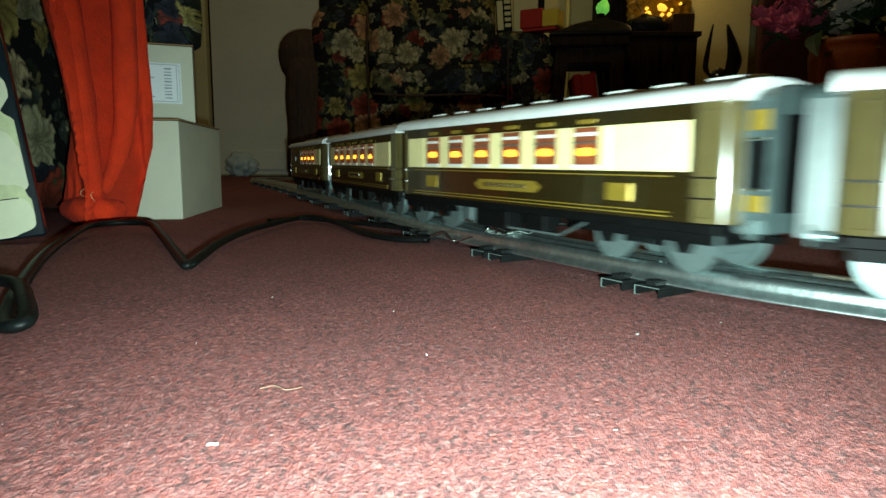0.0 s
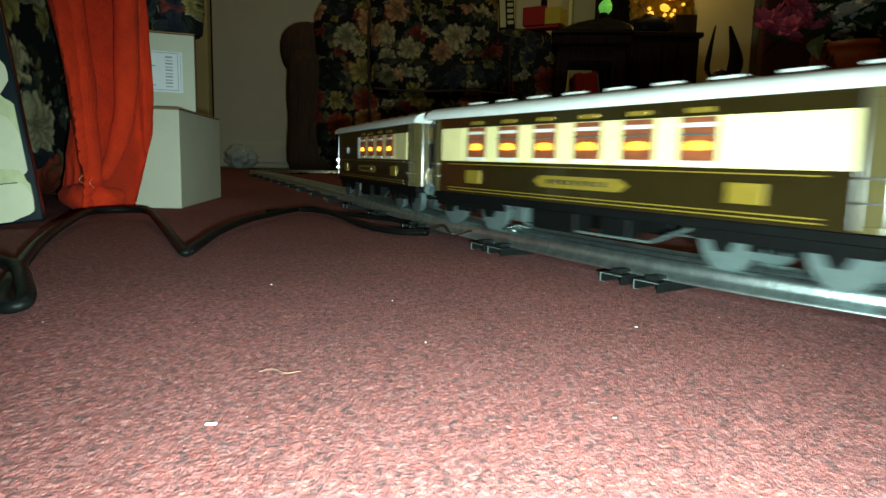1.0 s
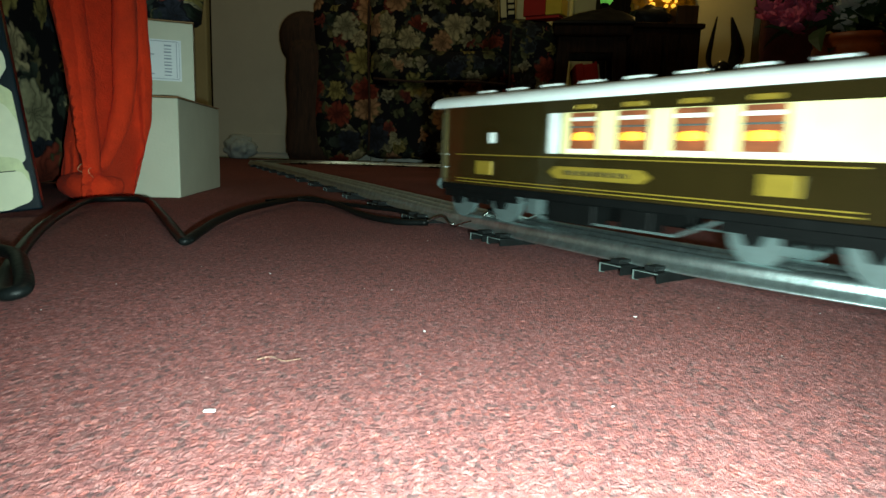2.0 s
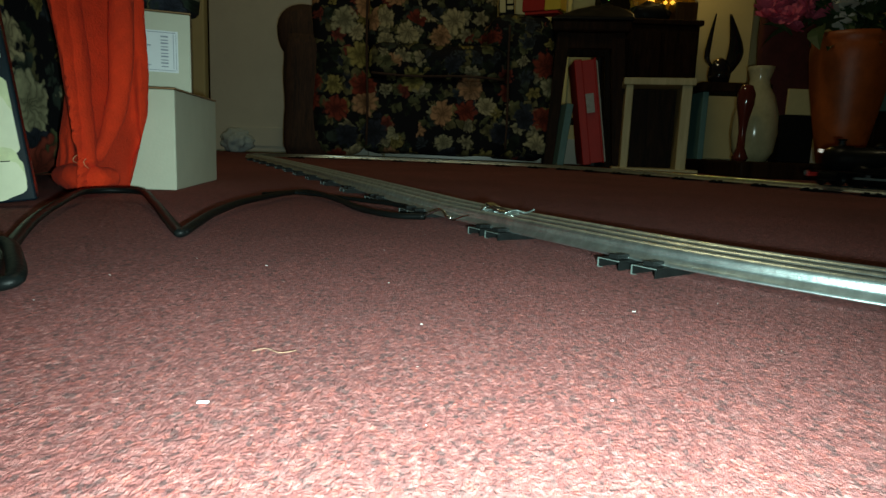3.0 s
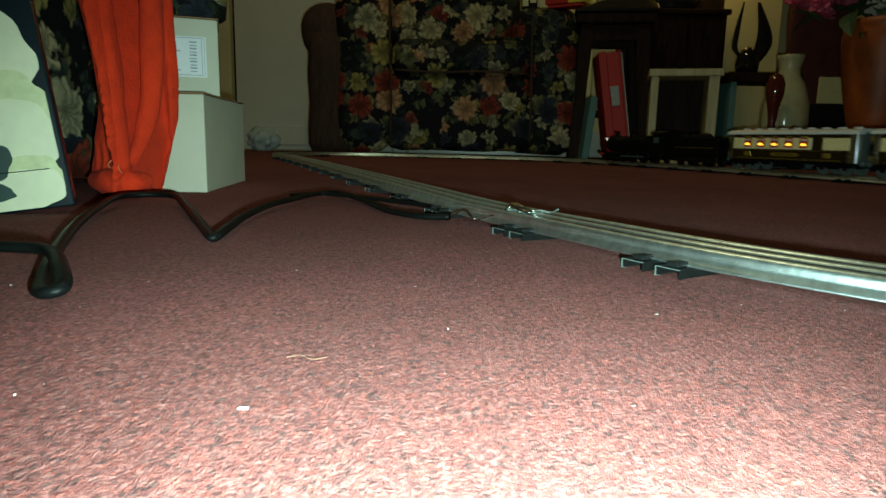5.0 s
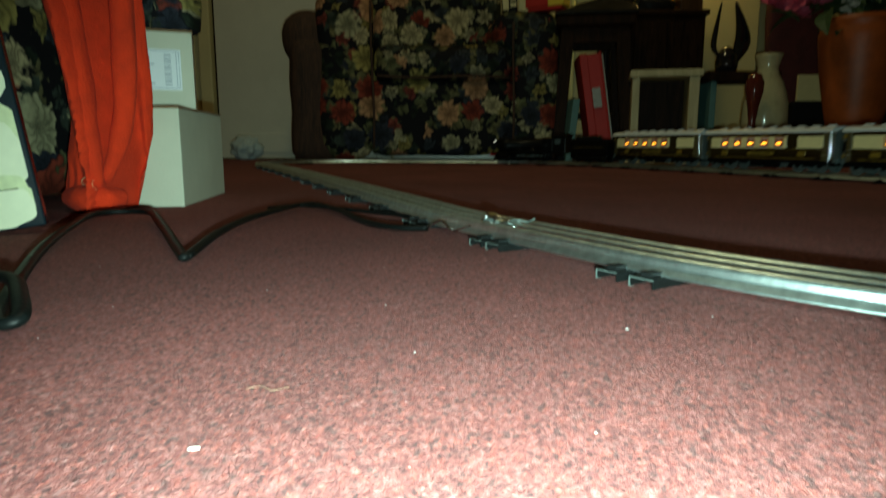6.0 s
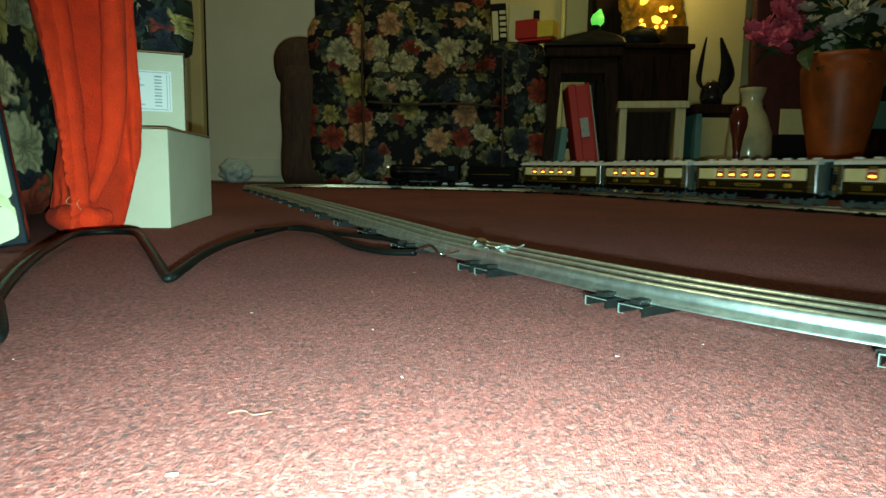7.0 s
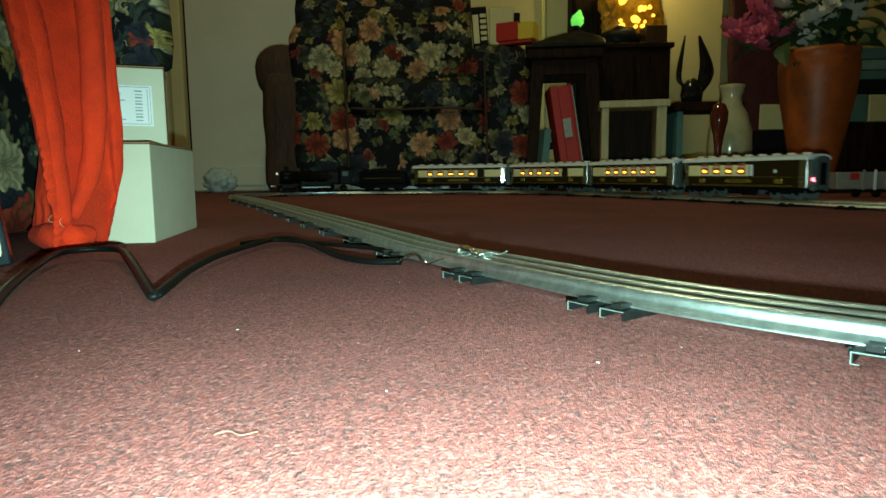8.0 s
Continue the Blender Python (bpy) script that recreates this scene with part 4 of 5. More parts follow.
def padded_fold(points, radii, seed):
    """A long soft fold of uneven thickness along a smooth line."""
    line = smooth_line(points, 14)
    bm = tube(line, 1.0, 20)
    for i, v in enumerate(bm.verts):
        k = min(i // 20, len(line) - 1)
        u = k / (len(line) - 1)
        thick = float(np.interp(u, np.linspace(0, 1, len(radii)), radii))
        nap = 1 + 0.16 * noise.noise(v.co * 1.3 + Vector((seed, 0, 8 * u)))
        v.co = line[k] + (v.co - line[k]) * thick * nap
    return bm


part("fold", padded_fold([(-0.054, -0.020, 0.40), (-0.031, -0.022, 0.25), (-0.012, -0.026, 0.14), (-0.005, -0.030, 0.08), (-0.001, -0.030, 0.040), (0.000, -0.020, 0.030)], (0.016, 0.015, 0.013, 0.011, 0.008, 0.004), 1), ORANGE, bag, "padded upright fold", True)
part("fold", padded_fold([(0.006, 0.006, 0.40), (0.020, 0.004, 0.25), (0.022, 0.000, 0.15), (0.017, -0.006, 0.085), (0.006, -0.018, 0.042), (0.002, -0.016, 0.034)], (0.011, 0.012, 0.012, 0.010, 0.006, 0.003), 5), ORANGE, bag, "slack fold", True)
part("hem", padded_fold([(-0.050, 0.004, 0.016), (-0.024, -0.014, 0.015), (-0.002, -0.019, 0.015), (0.010, 0.000, 0.016)], (0.009, 0.014, 0.014, 0.008), 9), ORANGE, bag, smooth=True)
# pulled threads at the gathered foot
for x, z, lean in ((-0.006, 0.040, 0.5), (0.001, 0.036, -0.4)):
    pts = [(x, -0.034, z), (x - 0.002 * lean, -0.041, z - 0.003), (x - 0.005 * lean, -0.041, z - 0.007), (x - 0.002 * lean, -0.034, z - 0.010)]
    part("loose_thread", tube(smooth_line(pts, 6), 0.0003, 6), STRAW_PALE, bag, "pale pulled thread")


def carton(name, w, d, h, at, label, group="stacked cartons"):
    b = thing(name, label, "box", at, group)
    part("carton_body", soft_box(-w, 0, 0, d, 0, h - 0.001, 0.0012, 2), CARD, b)
    part("lid", soft_box(-w - 0.001, 0.001, -0.001, d + 0.001, h - 0.0005, h + 0.001, 0.0004, 1), CARD_EDGE, b, "brown cardboard lid edge")
    return b


carton("carton", 0.100, 0.21, 0.112, pose(-0.326, 0.714, 0.0, 0, 0, 9), "pale grey-green cardboard carton on the carpet")
upper = carton("carton", 0.105, 0.10, 0.092, pose(-0.338, 0.790, 0.1135, 0, 0, 22), "smaller pale carton with a white label on another carton")
part("paper_label", soft_box(-0.075, -0.014, -0.0022, -0.0012, 0.022, 0.070, 0.0002, 1), PAPER, upper, "white paper label")
bm = bmesh.new()
for x0, x1, z0, z1 in ((-0.072, -0.017, 0.0675, 0.0682), (-0.072, -0.017, 0.0240, 0.0247), (-0.0195, -0.0188, 0.026, 0.066), (-0.0165, -0.0160, 0.025, 0.067)):
    box(bm, x0, x1, -0.0030, -0.0023, z0, z1)
for k in range(5):
    box(bm, -0.068 + 0.002 * (k % 2), -0.044 - 0.004 * (k % 3), -0.0030, -0.0023, 0.029 + 0.0075 * k, 0.0303 + 0.0075 * k)
for k in range(10):
    box(bm, -0.033, -0.025, -0.0030, -0.0023, 0.028 + 0.0038 * k, 0.0292 + 0.0038 * k + 0.0006 * (k % 2))
part("print_block", bm, INK, upper)
single("hanging_cloth", cushion(-0.075, 0.030, 0.0, 0.05, 0.0, 0.36, 0.018, seed=44), FLORAL_CLOTH, "dark flowered cloth hanging down onto a carton", "cloth", pose(-0.382, 0.815, 0.2065), True)

# navy gift box with a cream flower print
gift = thing("picture_box", "navy card box printed with a large cream flower", "box", pose(-0.344, 0.50, 0.006, 0, -7, 26))
part("box_body", soft_box(-0.26, 0.0, 0.0, 0.014, 0.0, 0.36, 0.0015, 2), NAVY, gift)


def petal(cx, cz, rx, rz, turn, lift, mat, seed):
    """One printed petal: a thin scalloped oval."""
    q = random.Random(seed)
    ph = q.uniform(0, 6)
    bm = bmesh.new()
    ring = []
    for i in range(48):
        a = 2 * math.pi * i / 48
        k = 1 + 0.05 * math.sin(5 * a + ph) + 0.03 * math.sin(9 * a - ph)
        x, z = rx * k * math.cos(a), rz * k * math.sin(a)
        c, s_ = math.cos(radians(turn)), math.sin(radians(turn))
        ring.append((min(-0.004, cx + c * x - s_ * z), max(0.002, cz + s_ * x + c * z)))
    back = [bm.verts.new((x, -0.0002, z)) for x, z in ring]
    front = [bm.verts.new((x, -0.0004 - lift, z)) for x, z in ring]
    for i in range(48):
        bm.faces.new((back[i], back[(i + 1) % 48], front[(i + 1) % 48], front[i]))
    bm.faces.new(front)
    bmesh.ops.recalc_face_normals(bm, faces=bm.faces[:])
    return part("printed_petal", bm, mat, gift)


for k, (cx, cz, rx, rz, turn, mat) in enumerate((
        (-0.115, 0.150, 0.052, 0.040, 20, PRINT_SHADE), (-0.066, 0.104, 0.040, 0.037, -20, PRINT), (-0.105, 0.085, 0.040, 0.046, 10, PRINT),
        (-0.053, 0.070, 0.033, 0.026, 0, PRINT_SHADE), (-0.051, 0.050, 0.034, 0.027, -8, PRINT), (-0.054, 0.018, 0.034, 0.020, 12, PRINT_SHADE),
        (-0.050, 0.014, 0.028, 0.015, 8, PRINT), (-0.110, 0.030, 0.036, 0.030, 0, PRINT_SHADE), (-0.075, 0.036, 0.020, 0.015, 15, PRINT_DARK), (-0.076, 0.016, 0.018, 0.007, -10, PRINT_DARK))):
    petal(cx + 0.018, cz * 1.15, rx * 1.05, rz * 1.15, turn, 0.0003 * (k + 1), mat, k)
part("seam", soft_box(-0.258, -0.012, -0.0045, -0.0041, 0.0318, 0.0325, 0.0001, 1), NAVY, gift)

cable_line = [(-0.40, 0.262, 0.012), (-0.30, 0.268, 0.012), (-0.235, 0.276, 0.012), (-0.209, 0.274, 0.011), (-0.186, 0.248, 0.009), (-0.172, 0.228, 0.006), (-0.178, 0.226, 0.004), (-0.192, 0.245, 0.003), (-0.224, 0.298, 0.004), (-0.269, 0.383, 0.006), (-0.306, 0.468, 0.008), (-0.332, 0.548, 0.010),
              (-0.295, 0.566, 0.010), (-0.250, 0.500, 0.008), (-0.182, 0.386, 0.004), (-0.172, 0.372, 0.004), (-0.175, 0.395, 0.005), (-0.188, 0.470, 0.006), (-0.192, 0.560, 0.007), (-0.178, 0.690, 0.006),
              (-0.135, 0.640, 0.005), (-0.092, 0.550, 0.004), (-0.060, 0.510, 0.004), (-0.034, 0.500, 0.005)]
single("power_cable", tube(smooth_line(cable_line, 10), 0.0036, 12, flat=0.75), CABLE, "black rubber track cable looping over the carpet", "cable", smooth=True)
branch_line = [(-0.205, 0.640, 0.006), (-0.183, 0.672, 0.006), (-0.140, 0.655, 0.005), (-0.100, 0.622, 0.005), (-0.066, 0.594, 0.005), (-0.050, 0.580, 0.004)]
single("branch_cable", tube(smooth_line(branch_line, 10), 0.0028, 12, flat=0.75), CABLE, "thin black cable branching off under the rails", "cable", smooth=True)
clip_line = [(-0.034, 0.505, 0.006), (-0.022, 0.500, 0.011), (-0.014, 0.494, 0.005), (-0.002, 0.498, 0.012), (0.004, 0.486, 0.007), (0.014, 0.488, 0.016), (0.022, 0.478, 0.010), (0.018, 0.470, 0.018), (0.030, 0.462, 0.015)]
clip = thing("wire_clip", "bright bent wire clip feeding the rail", "wire clip")
part("wire", tube(smooth_line(clip_line, 8), 0.0012, 8), CLIP, clip, smooth=True)
part("wire", tube(smooth_line([(-0.012, 0.490, 0.004), (0.002, 0.476, 0.010), (0.012, 0.474, 0.006), (0.020, 0.462, 0.012)], 8), 0.0010, 8), CLIP, clip, smooth=True)
q = random.Random(5)
for k in range(5):
    x, y, z = -0.012 + 0.010 * k, 0.497 - 0.008 * k, 0.006 + 0.0022 * k
    bend = [(x, y, z), (x + 0.006, y + q.uniform(-0.006, 0.004), z + q.uniform(0.001, 0.005)), (x + 0.013, y - 0.006, z + q.uniform(-0.001, 0.004)), (x + 0.018, y - 0.014, z + q.uniform(0.0, 0.004))]
    part("wire", tube(smooth_line(bend, 6), 0.0006, 8), PALE_TIN, clip, smooth=True)
part("spring_plate", soft_box(-0.010, 0.012, -0.004, 0.004, 0.0, 0.0016, 0.0005, 1), CLIP, clip, at=pose(0.020, 0.470, 0.0165, 0, 12, -60))

# ---- behind the railway: table, ornaments, flowers ----


def stool(at):
    t = thing("wooden_stool", "dark stained wooden stool with splayed square legs", "stool", at)
    part("seat", soft_box(-0.145, 0.145, -0.14, 0.14, 0.505, 0.545, 0.008, 2), DARKWOOD, t)
    for y in (-0.115, 0.095):
        part("apron", soft_box(-0.10, 0.10, y, y + 0.02, 0.445, 0.504, 0.003, 1), DARKWOOD, t)
    for sx in (-1, 1):
        part("apron", soft_box(sx * 0.105 - 0.01, sx * 0.105 + 0.01, -0.095, 0.095, 0.445, 0.504, 0.003, 1), DARKWOOD, t)
        for sy in (-1, 1):
            bm = bmesh.new()
            for z0, z1, k0, k1 in ((0.0, 0.504, 0.030, 0.0),):
                low = [bm.verts.new((sx * (0.100 + k0) + dx, sy * (0.098 + k0) + dy, z0)) for dx, dy in ((-0.018, -0.018), (0.018, -0.018), (0.018, 0.018), (-0.018, 0.018))]
                top = [bm.verts.new((sx * (0.100 + k1) + dx, sy * (0.098 + k1) + dy, z1)) for dx, dy in ((-0.025, -0.025), (0.025, -0.025), (0.025, 0.025), (-0.025, 0.025))]
                for i in range(4):
                    bm.faces.new((low[i], low[(i + 1) % 4], top[(i + 1) % 4], top[i]))
                bm.faces.new(low[::-1])
                bm.faces.new(top)
            bmesh.ops.bevel(bm, geom=bm.edges[:], offset=0.004, segments=2, affect="EDGES")
            part("leg", bm, DARKWOOD, t)
    part("stretcher", soft_box(-0.11, 0.11, 0.088, 0.108, 0.17, 0.20, 0.004, 1), DARKWOOD, t)
    return t


stool(pose(0.485, 2.60, 0, 0, 0, -6))
# a peaked heap of black cloth over the stool
bm = bmesh.new()
bmesh.ops.create_grid(bm, x_segments=44, y_segments=30, size=1.0)
for v in bm.verts:
    x, y = v.co.x, v.co.y
    peak = max(0.0, 1 - max(abs(x - 0.45) / (1.45 if x < 0.45 else 0.75), abs(y) / 1.0))
    z = 0.006 + 0.085 * peak ** 0.9 + 0.007 * noise.noise(Vector((3 * x, 3 * y, 2))) * (0.3 + peak)
    v.co = Vector((0.150 * x, 0.145 * y, max(0.004, z)))
rim = [e for e in bm.edges if e.is_boundary]
ext = bmesh.ops.extrude_edge_only(bm, edges=rim)
for g in ext["geom"]:
    if isinstance(g, bmesh.types.BMVert):
        g.co.z = 0.0
single("black_cloth", bm, BLACK, "peaked heap of black cloth on a stool", "cloth", pose(0.485, 2.60, 0.546, 0, 0, -6), True)

sideboard = thing("sideboard", "low dark wooden sideboard with a plain door", "sideboard", pose(0.66, 2.72, 0))
part("carcass", soft_box(0.0, 0.30, 0.0, 0.22, 0.0, 0.585, 0.004, 1), DARKWOOD, sideboard)
part("top", soft_box(-0.012, 0.312, -0.014, 0.224, 0.586, 0.606, 0.004, 2), DARKWOOD, sideboard)
for dx in (0.012, 0.155):
    part("cabinet_door", soft_box(dx, dx + 0.133, -0.012, -0.001, 0.05, 0.56, 0.003, 1), DARKWOOD, sideboard)
single("dark_box", soft_box(-0.045, 0.045, 0, 0.10, 0, 0.075, 0.004, 2), BROWNBOX, "dark brown wooden box on a sideboard", "box", pose(0.905, 2.735, 0.607))
bm = bmesh.new()
bmesh.ops.create_icosphere(bm, subdivisions=4, radius=1.0)
for v in bm.verts:
    n_ = noise.noise(v.co * 2.0) * 0.25
    v.co = Vector((v.co.x * 0.085 * (1 + n_), v.co.y * 0.05, max(0.0, 0.030 + v.co.z * 0.05 * (1 + n_))))
single("black_bag", bm, BLACK, "soft black bag lying on a sideboard", "bag", pose(0.770, 2.79, 0.607), True)

book = thing("red_book", "red book leaning upright against a table leg", "book", pose(0.4635, 2.40, 0.0, 0, 0, -4) @ pose(0, 0, 0, 0, -9, 0))
part("cover", soft_box(0, 0.028, 0, 0.20, 0.012, 0.395, 0.002, 1), RED, book)
part("cover", soft_box(0.072, 0.078, 0, 0.20, 0.012, 0.395, 0.001, 1), RED, book)
part("page_block", soft_box(0.028, 0.072, 0.004, 0.196, 0.016, 0.390, 0.001, 1), RED, book)
part("spine_label", soft_box(0.030, 0.060, -0.0020, 0.0036, 0.20, 0.270, 0.0004, 1), GREYTIN, book, "pale spine label")
part("page_edge", soft_box(0.0790, 0.0840, 0.001, 0.19, 0.016, 0.385, 0.0005, 1), GREYTIN, book)
single("teal_folder", soft_box(0, 0.026, 0, 0.2, 0, 0.235, 0.002, 1), TEAL, "teal card folder beside a red book", "folder", pose(0.362, 2.40, 0.003, 0, 6, 4))

stand = thing("pale_wood_stand", "small pale limed wood display stand, open fronted", "display stand", pose(0.572, 2.30, 0.0, 0, 0, -12))
part("side", soft_box(0.0, 0.026, 0, 0.16, 0.0, 0.300, 0.002, 1), PALEWOOD, stand)
part("side", soft_box(0.188, 0.222, 0, 0.16, 0.0, 0.300, 0.002, 1), PALEWOOD, stand)
part("top", soft_box(-0.008, 0.233, -0.006, 0.165, 0.300, 0.324, 0.002, 1), PALEWOOD, stand)
part("back", soft_box(0.027, 0.187, 0.15, 0.158, 0.0, 0.298, 0.001, 1), DARKWOOD, stand)
part("plinth", soft_box(-0.03, 0.26, -0.03, 0.165, 0.0, 0.012, 0.002, 1), PALEWOOD, stand)

hearth = single("hearth", soft_box(0.86, 2.4, 1.98, 3.05, 0, 0.05, 0.006, 2), DARKWOOD, "low dark hearth slab on the carpet", "hearth", kind="structure")
tagged(part("wall_pier", soft_box(0.98, 1.26, 2.92, 3.10, 0.051, 2.38, 0.004, 1), WALL), "cream papered wall pier with faint motifs", "wall", kind="structure")


def ear(bm, line, broad, thin):
    pts = smooth_line(line, 7)
    rings = []
    for i, p in enumerate(pts):
        r = broad * math.sin(math.pi * min(0.97, 0.14 + 0.86 * i / len(pts))) + 0.0012
        rings.append([bm.verts.new(p + Vector((r * math.cos(k * math.pi / 6), thin * r * math.sin(k * math.pi / 6), 0))) for k in range(12)])
    for a, b in zip(rings, rings[1:]):
        for k in range(12):
            bm.faces.new((a[k], a[(k + 1) % 12], b[(k + 1) % 12], b[k]))
    bm.faces.new(rings[-1])
    bm.faces.new(rings[0][::-1])


def hare():
    """A long-eared ornament as one plain mesh."""
    bm = bmesh.new()
    lathe([(0.012, 0.0), (0.034, 0.006), (0.038, 0.030), (0.034, 0.058), (0.022, 0.078), (0.006, 0.090)], 22, bm)
    ear(bm, [(-0.020, 0, 0.050), (-0.047, 0, 0.085), (-0.043, 0, 0.150), (-0.030, 0, 0.236)], 0.0085, 0.8)
    ear(bm, [(0.022, 0, 0.030), (0.044, -0.004, 0.085), (0.046, -0.004, 0.140), (0.020, 0, 0.235)], 0.026, 0.5)
    return bm


bench = thing("brown_bench", "low brown wooden display bench", "bench", pose(0.815, 2.24, 0.051))
part("bench_top", soft_box(0.0, 0.24, 0.0, 0.16, 0.23, 0.262, 0.003, 1), DARKWOOD, bench)
part("bench_leg", soft_box(0.01, 0.03, 0.01, 0.15, 0.0, 0.23, 0.002, 1), TEAL, bench)
part("bench_leg", soft_box(0.21, 0.23, 0.01, 0.15, 0.0, 0.23, 0.002, 1), DARKWOOD, bench)
single("hare_ornament", hare(), BLACKGLAZE, "glossy black long-eared ceramic ornament on a bench", "ornament", pose(0.895, 2.31, 0.3135), True)
single("brown_jug", lathe([(0.030, 0), (0.040, 0.010), (0.020, 0.040), (0.018, 0.090), (0.026, 0.130), (0.042, 0.175), (0.044, 0.205), (0.030, 0.230), (0.010, 0.236)], 24), OXBLOOD, "small oxblood glazed jug on the hearth", "jug", pose(0.880, 2.04, 0.051) @ Matrix.Diagonal((0.62, 0.62, 1.0, 1)), True)
single("cream_vase", lathe([(0.052, 0.0), (0.074, 0.03), (0.084, 0.09), (0.080, 0.150), (0.060, 0.210), (0.040, 0.240), (0.036, 0.262), (0.046, 0.290), (0.050, 0.302), (0.040, 0.304)], 32), CERAMIC, "cream glazed pottery vase with a brown motif", "vase", pose(0.962, 2.14, 0.051) @ Matrix.Diagonal((0.84, 0.84, 1.0, 1)), True)

pot = thing("flower_pot", "tall terracotta pot of artificial flowers", "flower pot", pose(1.186, 2.04, 0.051) @ Matrix.Diagonal((0.94, 0.94, 0.94, 1)))
part("pot_body", lathe([(0.058, 0.0), (0.064, 0.006), (0.086, 0.12), (0.112, 0.26), (0.122, 0.35), (0.122, 0.375), (0.117, 0.388), (0.121, 0.396), (0.121, 0.416), (0.113, 0.418), (0.108, 0.39)], 44), TERRACOTTA, pot, smooth=True)


def flower_head(petals, size, seed):
    q = random.Random(seed)
    bm = bmesh.new()
    for layer in range(3):
        for k in range(petals):
            a = 2 * math.pi * (k + 0.5 * layer) / petals + q.uniform(-0.2, 0.2)
            up = radians(10 + 28 * layer)
            m = Euler((0, -up, a)).to_matrix()
            s = size * (1 - 0.2 * layer)
            rim = [(0, 0, 0), (s * 0.45, -s * 0.30, s * 0.05), (s * 0.9, -s * 0.20, s * 0.16), (s, 0, s * 0.10), (s * 0.9, s * 0.22, s * 0.16), (s * 0.45, s * 0.30, s * 0.05)]
            bm.faces.new([bm.verts.new(m @ Vector(v)) for v in rim])
    return bm


def leaf_blade(size):
    bm = bmesh.new()
    left, right = [], []
    for k in range(6):
        u = k / 5
        w = 0.22 * size * math.sin(math.pi * (0.08 + 0.9 * u))
        x, z = size * u, size * (0.5 * u - 0.55 * u * u)
        left.append(bm.verts.new((x, w, z + 0.3 * w)))
        right.append(bm.verts.new((x, -w, z + 0.3 * w)))
    mid = [bm.verts.new((size * k / 5, 0, size * (0.5 * k / 5 - 0.55 * (k / 5) ** 2))) for k in range(6)]
    for k in range(5):
        bm.faces.new((left[k], left[k + 1], mid[k + 1], mid[k]))
        bm.faces.new((mid[k], mid[k + 1], right[k + 1], right[k]))
    return bm


def scatter(name, bm, mat, centre, spread, count, seed, tilt=1.0):
    q = random.Random(seed)
    first = None
    for _ in range(count):
        at = pose(*[c + q.gauss(0, s) for c, s in zip(centre, spread)]) @ Euler((q.uniform(0.2, 1.3) * tilt, q.uniform(-0.7, 0.7), q.uniform(0, 6.28))).to_matrix().to_4x4()
        first = again(first, at) if first else part(name, bm, mat, pot, at=at)


scatter("pink_flower", flower_head(7, 0.042, 1), PINK, (-0.205, 0.0, 0.515), (0.036, 0.025, 0.055), 34, 1)
scatter("white_flower", flower_head(6, 0.038, 2), WHITEP, (-0.005, -0.05, 0.535), (0.048, 0.025, 0.040), 20, 2)
scatter("leaf", leaf_blade(0.13), LEAF, (0.02, 0.0, 0.48), (0.085, 0.05, 0.05), 60, 3, 0.5)
scatter("leaf", leaf_blade(0.10), LEAF, (-0.08, 0.0, 0.47), (0.05, 0.03, 0.04), 20, 4, 0.5)
stem = None
for k in range(14):
    x, y = rng.uniform(-0.05, 0.05), rng.uniform(-0.04, 0.04)
    tx = (-0.20 if k % 2 else 0.0) + rng.uniform(-0.04, 0.04)
    part("stem", tube(smooth_line([(x, y, 0.36), (x + 0.3 * (tx - x), y, 0.46), (tx, y - 0.01, 0.53)], 5), 0.002, 6), LEAF, pot)

single("maroon_curtain", cushion(-0.10, 0.11, 0, 0.06, 0, 0.95, 0.02, seed=31), MAROON, "dark maroon cloth hanging down to the hearth", "curtain", pose(1.225, 2.50, 0.051), True)
single("white_card", soft_box(-0.045, 0.045, 0, 0.012, 0, 0.092, 0.001, 1), PAPER_CREAM, "cream card propped against a maroon cloth", "card", pose(1.235, 2.40, 0.2245))
single("card_block", soft_box(-0.06, 0.06, 0, 0.08, 0, 0.172, 0.003, 1), BLACK, "black box under a cream card", "box", pose(1.235, 2.395, 0.051))

# stacked boxes at the edge of the hearth
for name, x0, x1, z0, z1, mat, label in (
        ("dark_chest", 0.0, 0.42, 0.051, 0.245, DARKWOOD, "dark wooden chest on the hearth"), ("grey_box", 0.0, 0.075, 0.247, 0.347, TEAL, "grey-green box on a dark chest"),
        ("cream_box", 0.079, 0.40, 0.247, 0.346, PAPER_CREAM, "cream box beside a grey-green box"), ("dark_tray", 0.0, 0.42, 0.349, 0.398, BLACK, "black tray in a stack"), ("pale_book", 0.0, 0.40, 0.400, 0.432, TEAL, "grey-green book in a pile"),
        ("pale_book", 0.01, 0.41, 0.434, 0.470, PALETEAL, "pale blue-grey book in a pile"), ("pale_book", 0.0, 0.39, 0.472, 0.515, TEAL, "grey-green book on top of a pile")):
    single(name, soft_box(x0, x1, 0, 0.3, 0, z1 - z0, 0.004, 2), mat, label, "book" if name == "pale_book" else "box", pose(1.50, 2.38, z0))

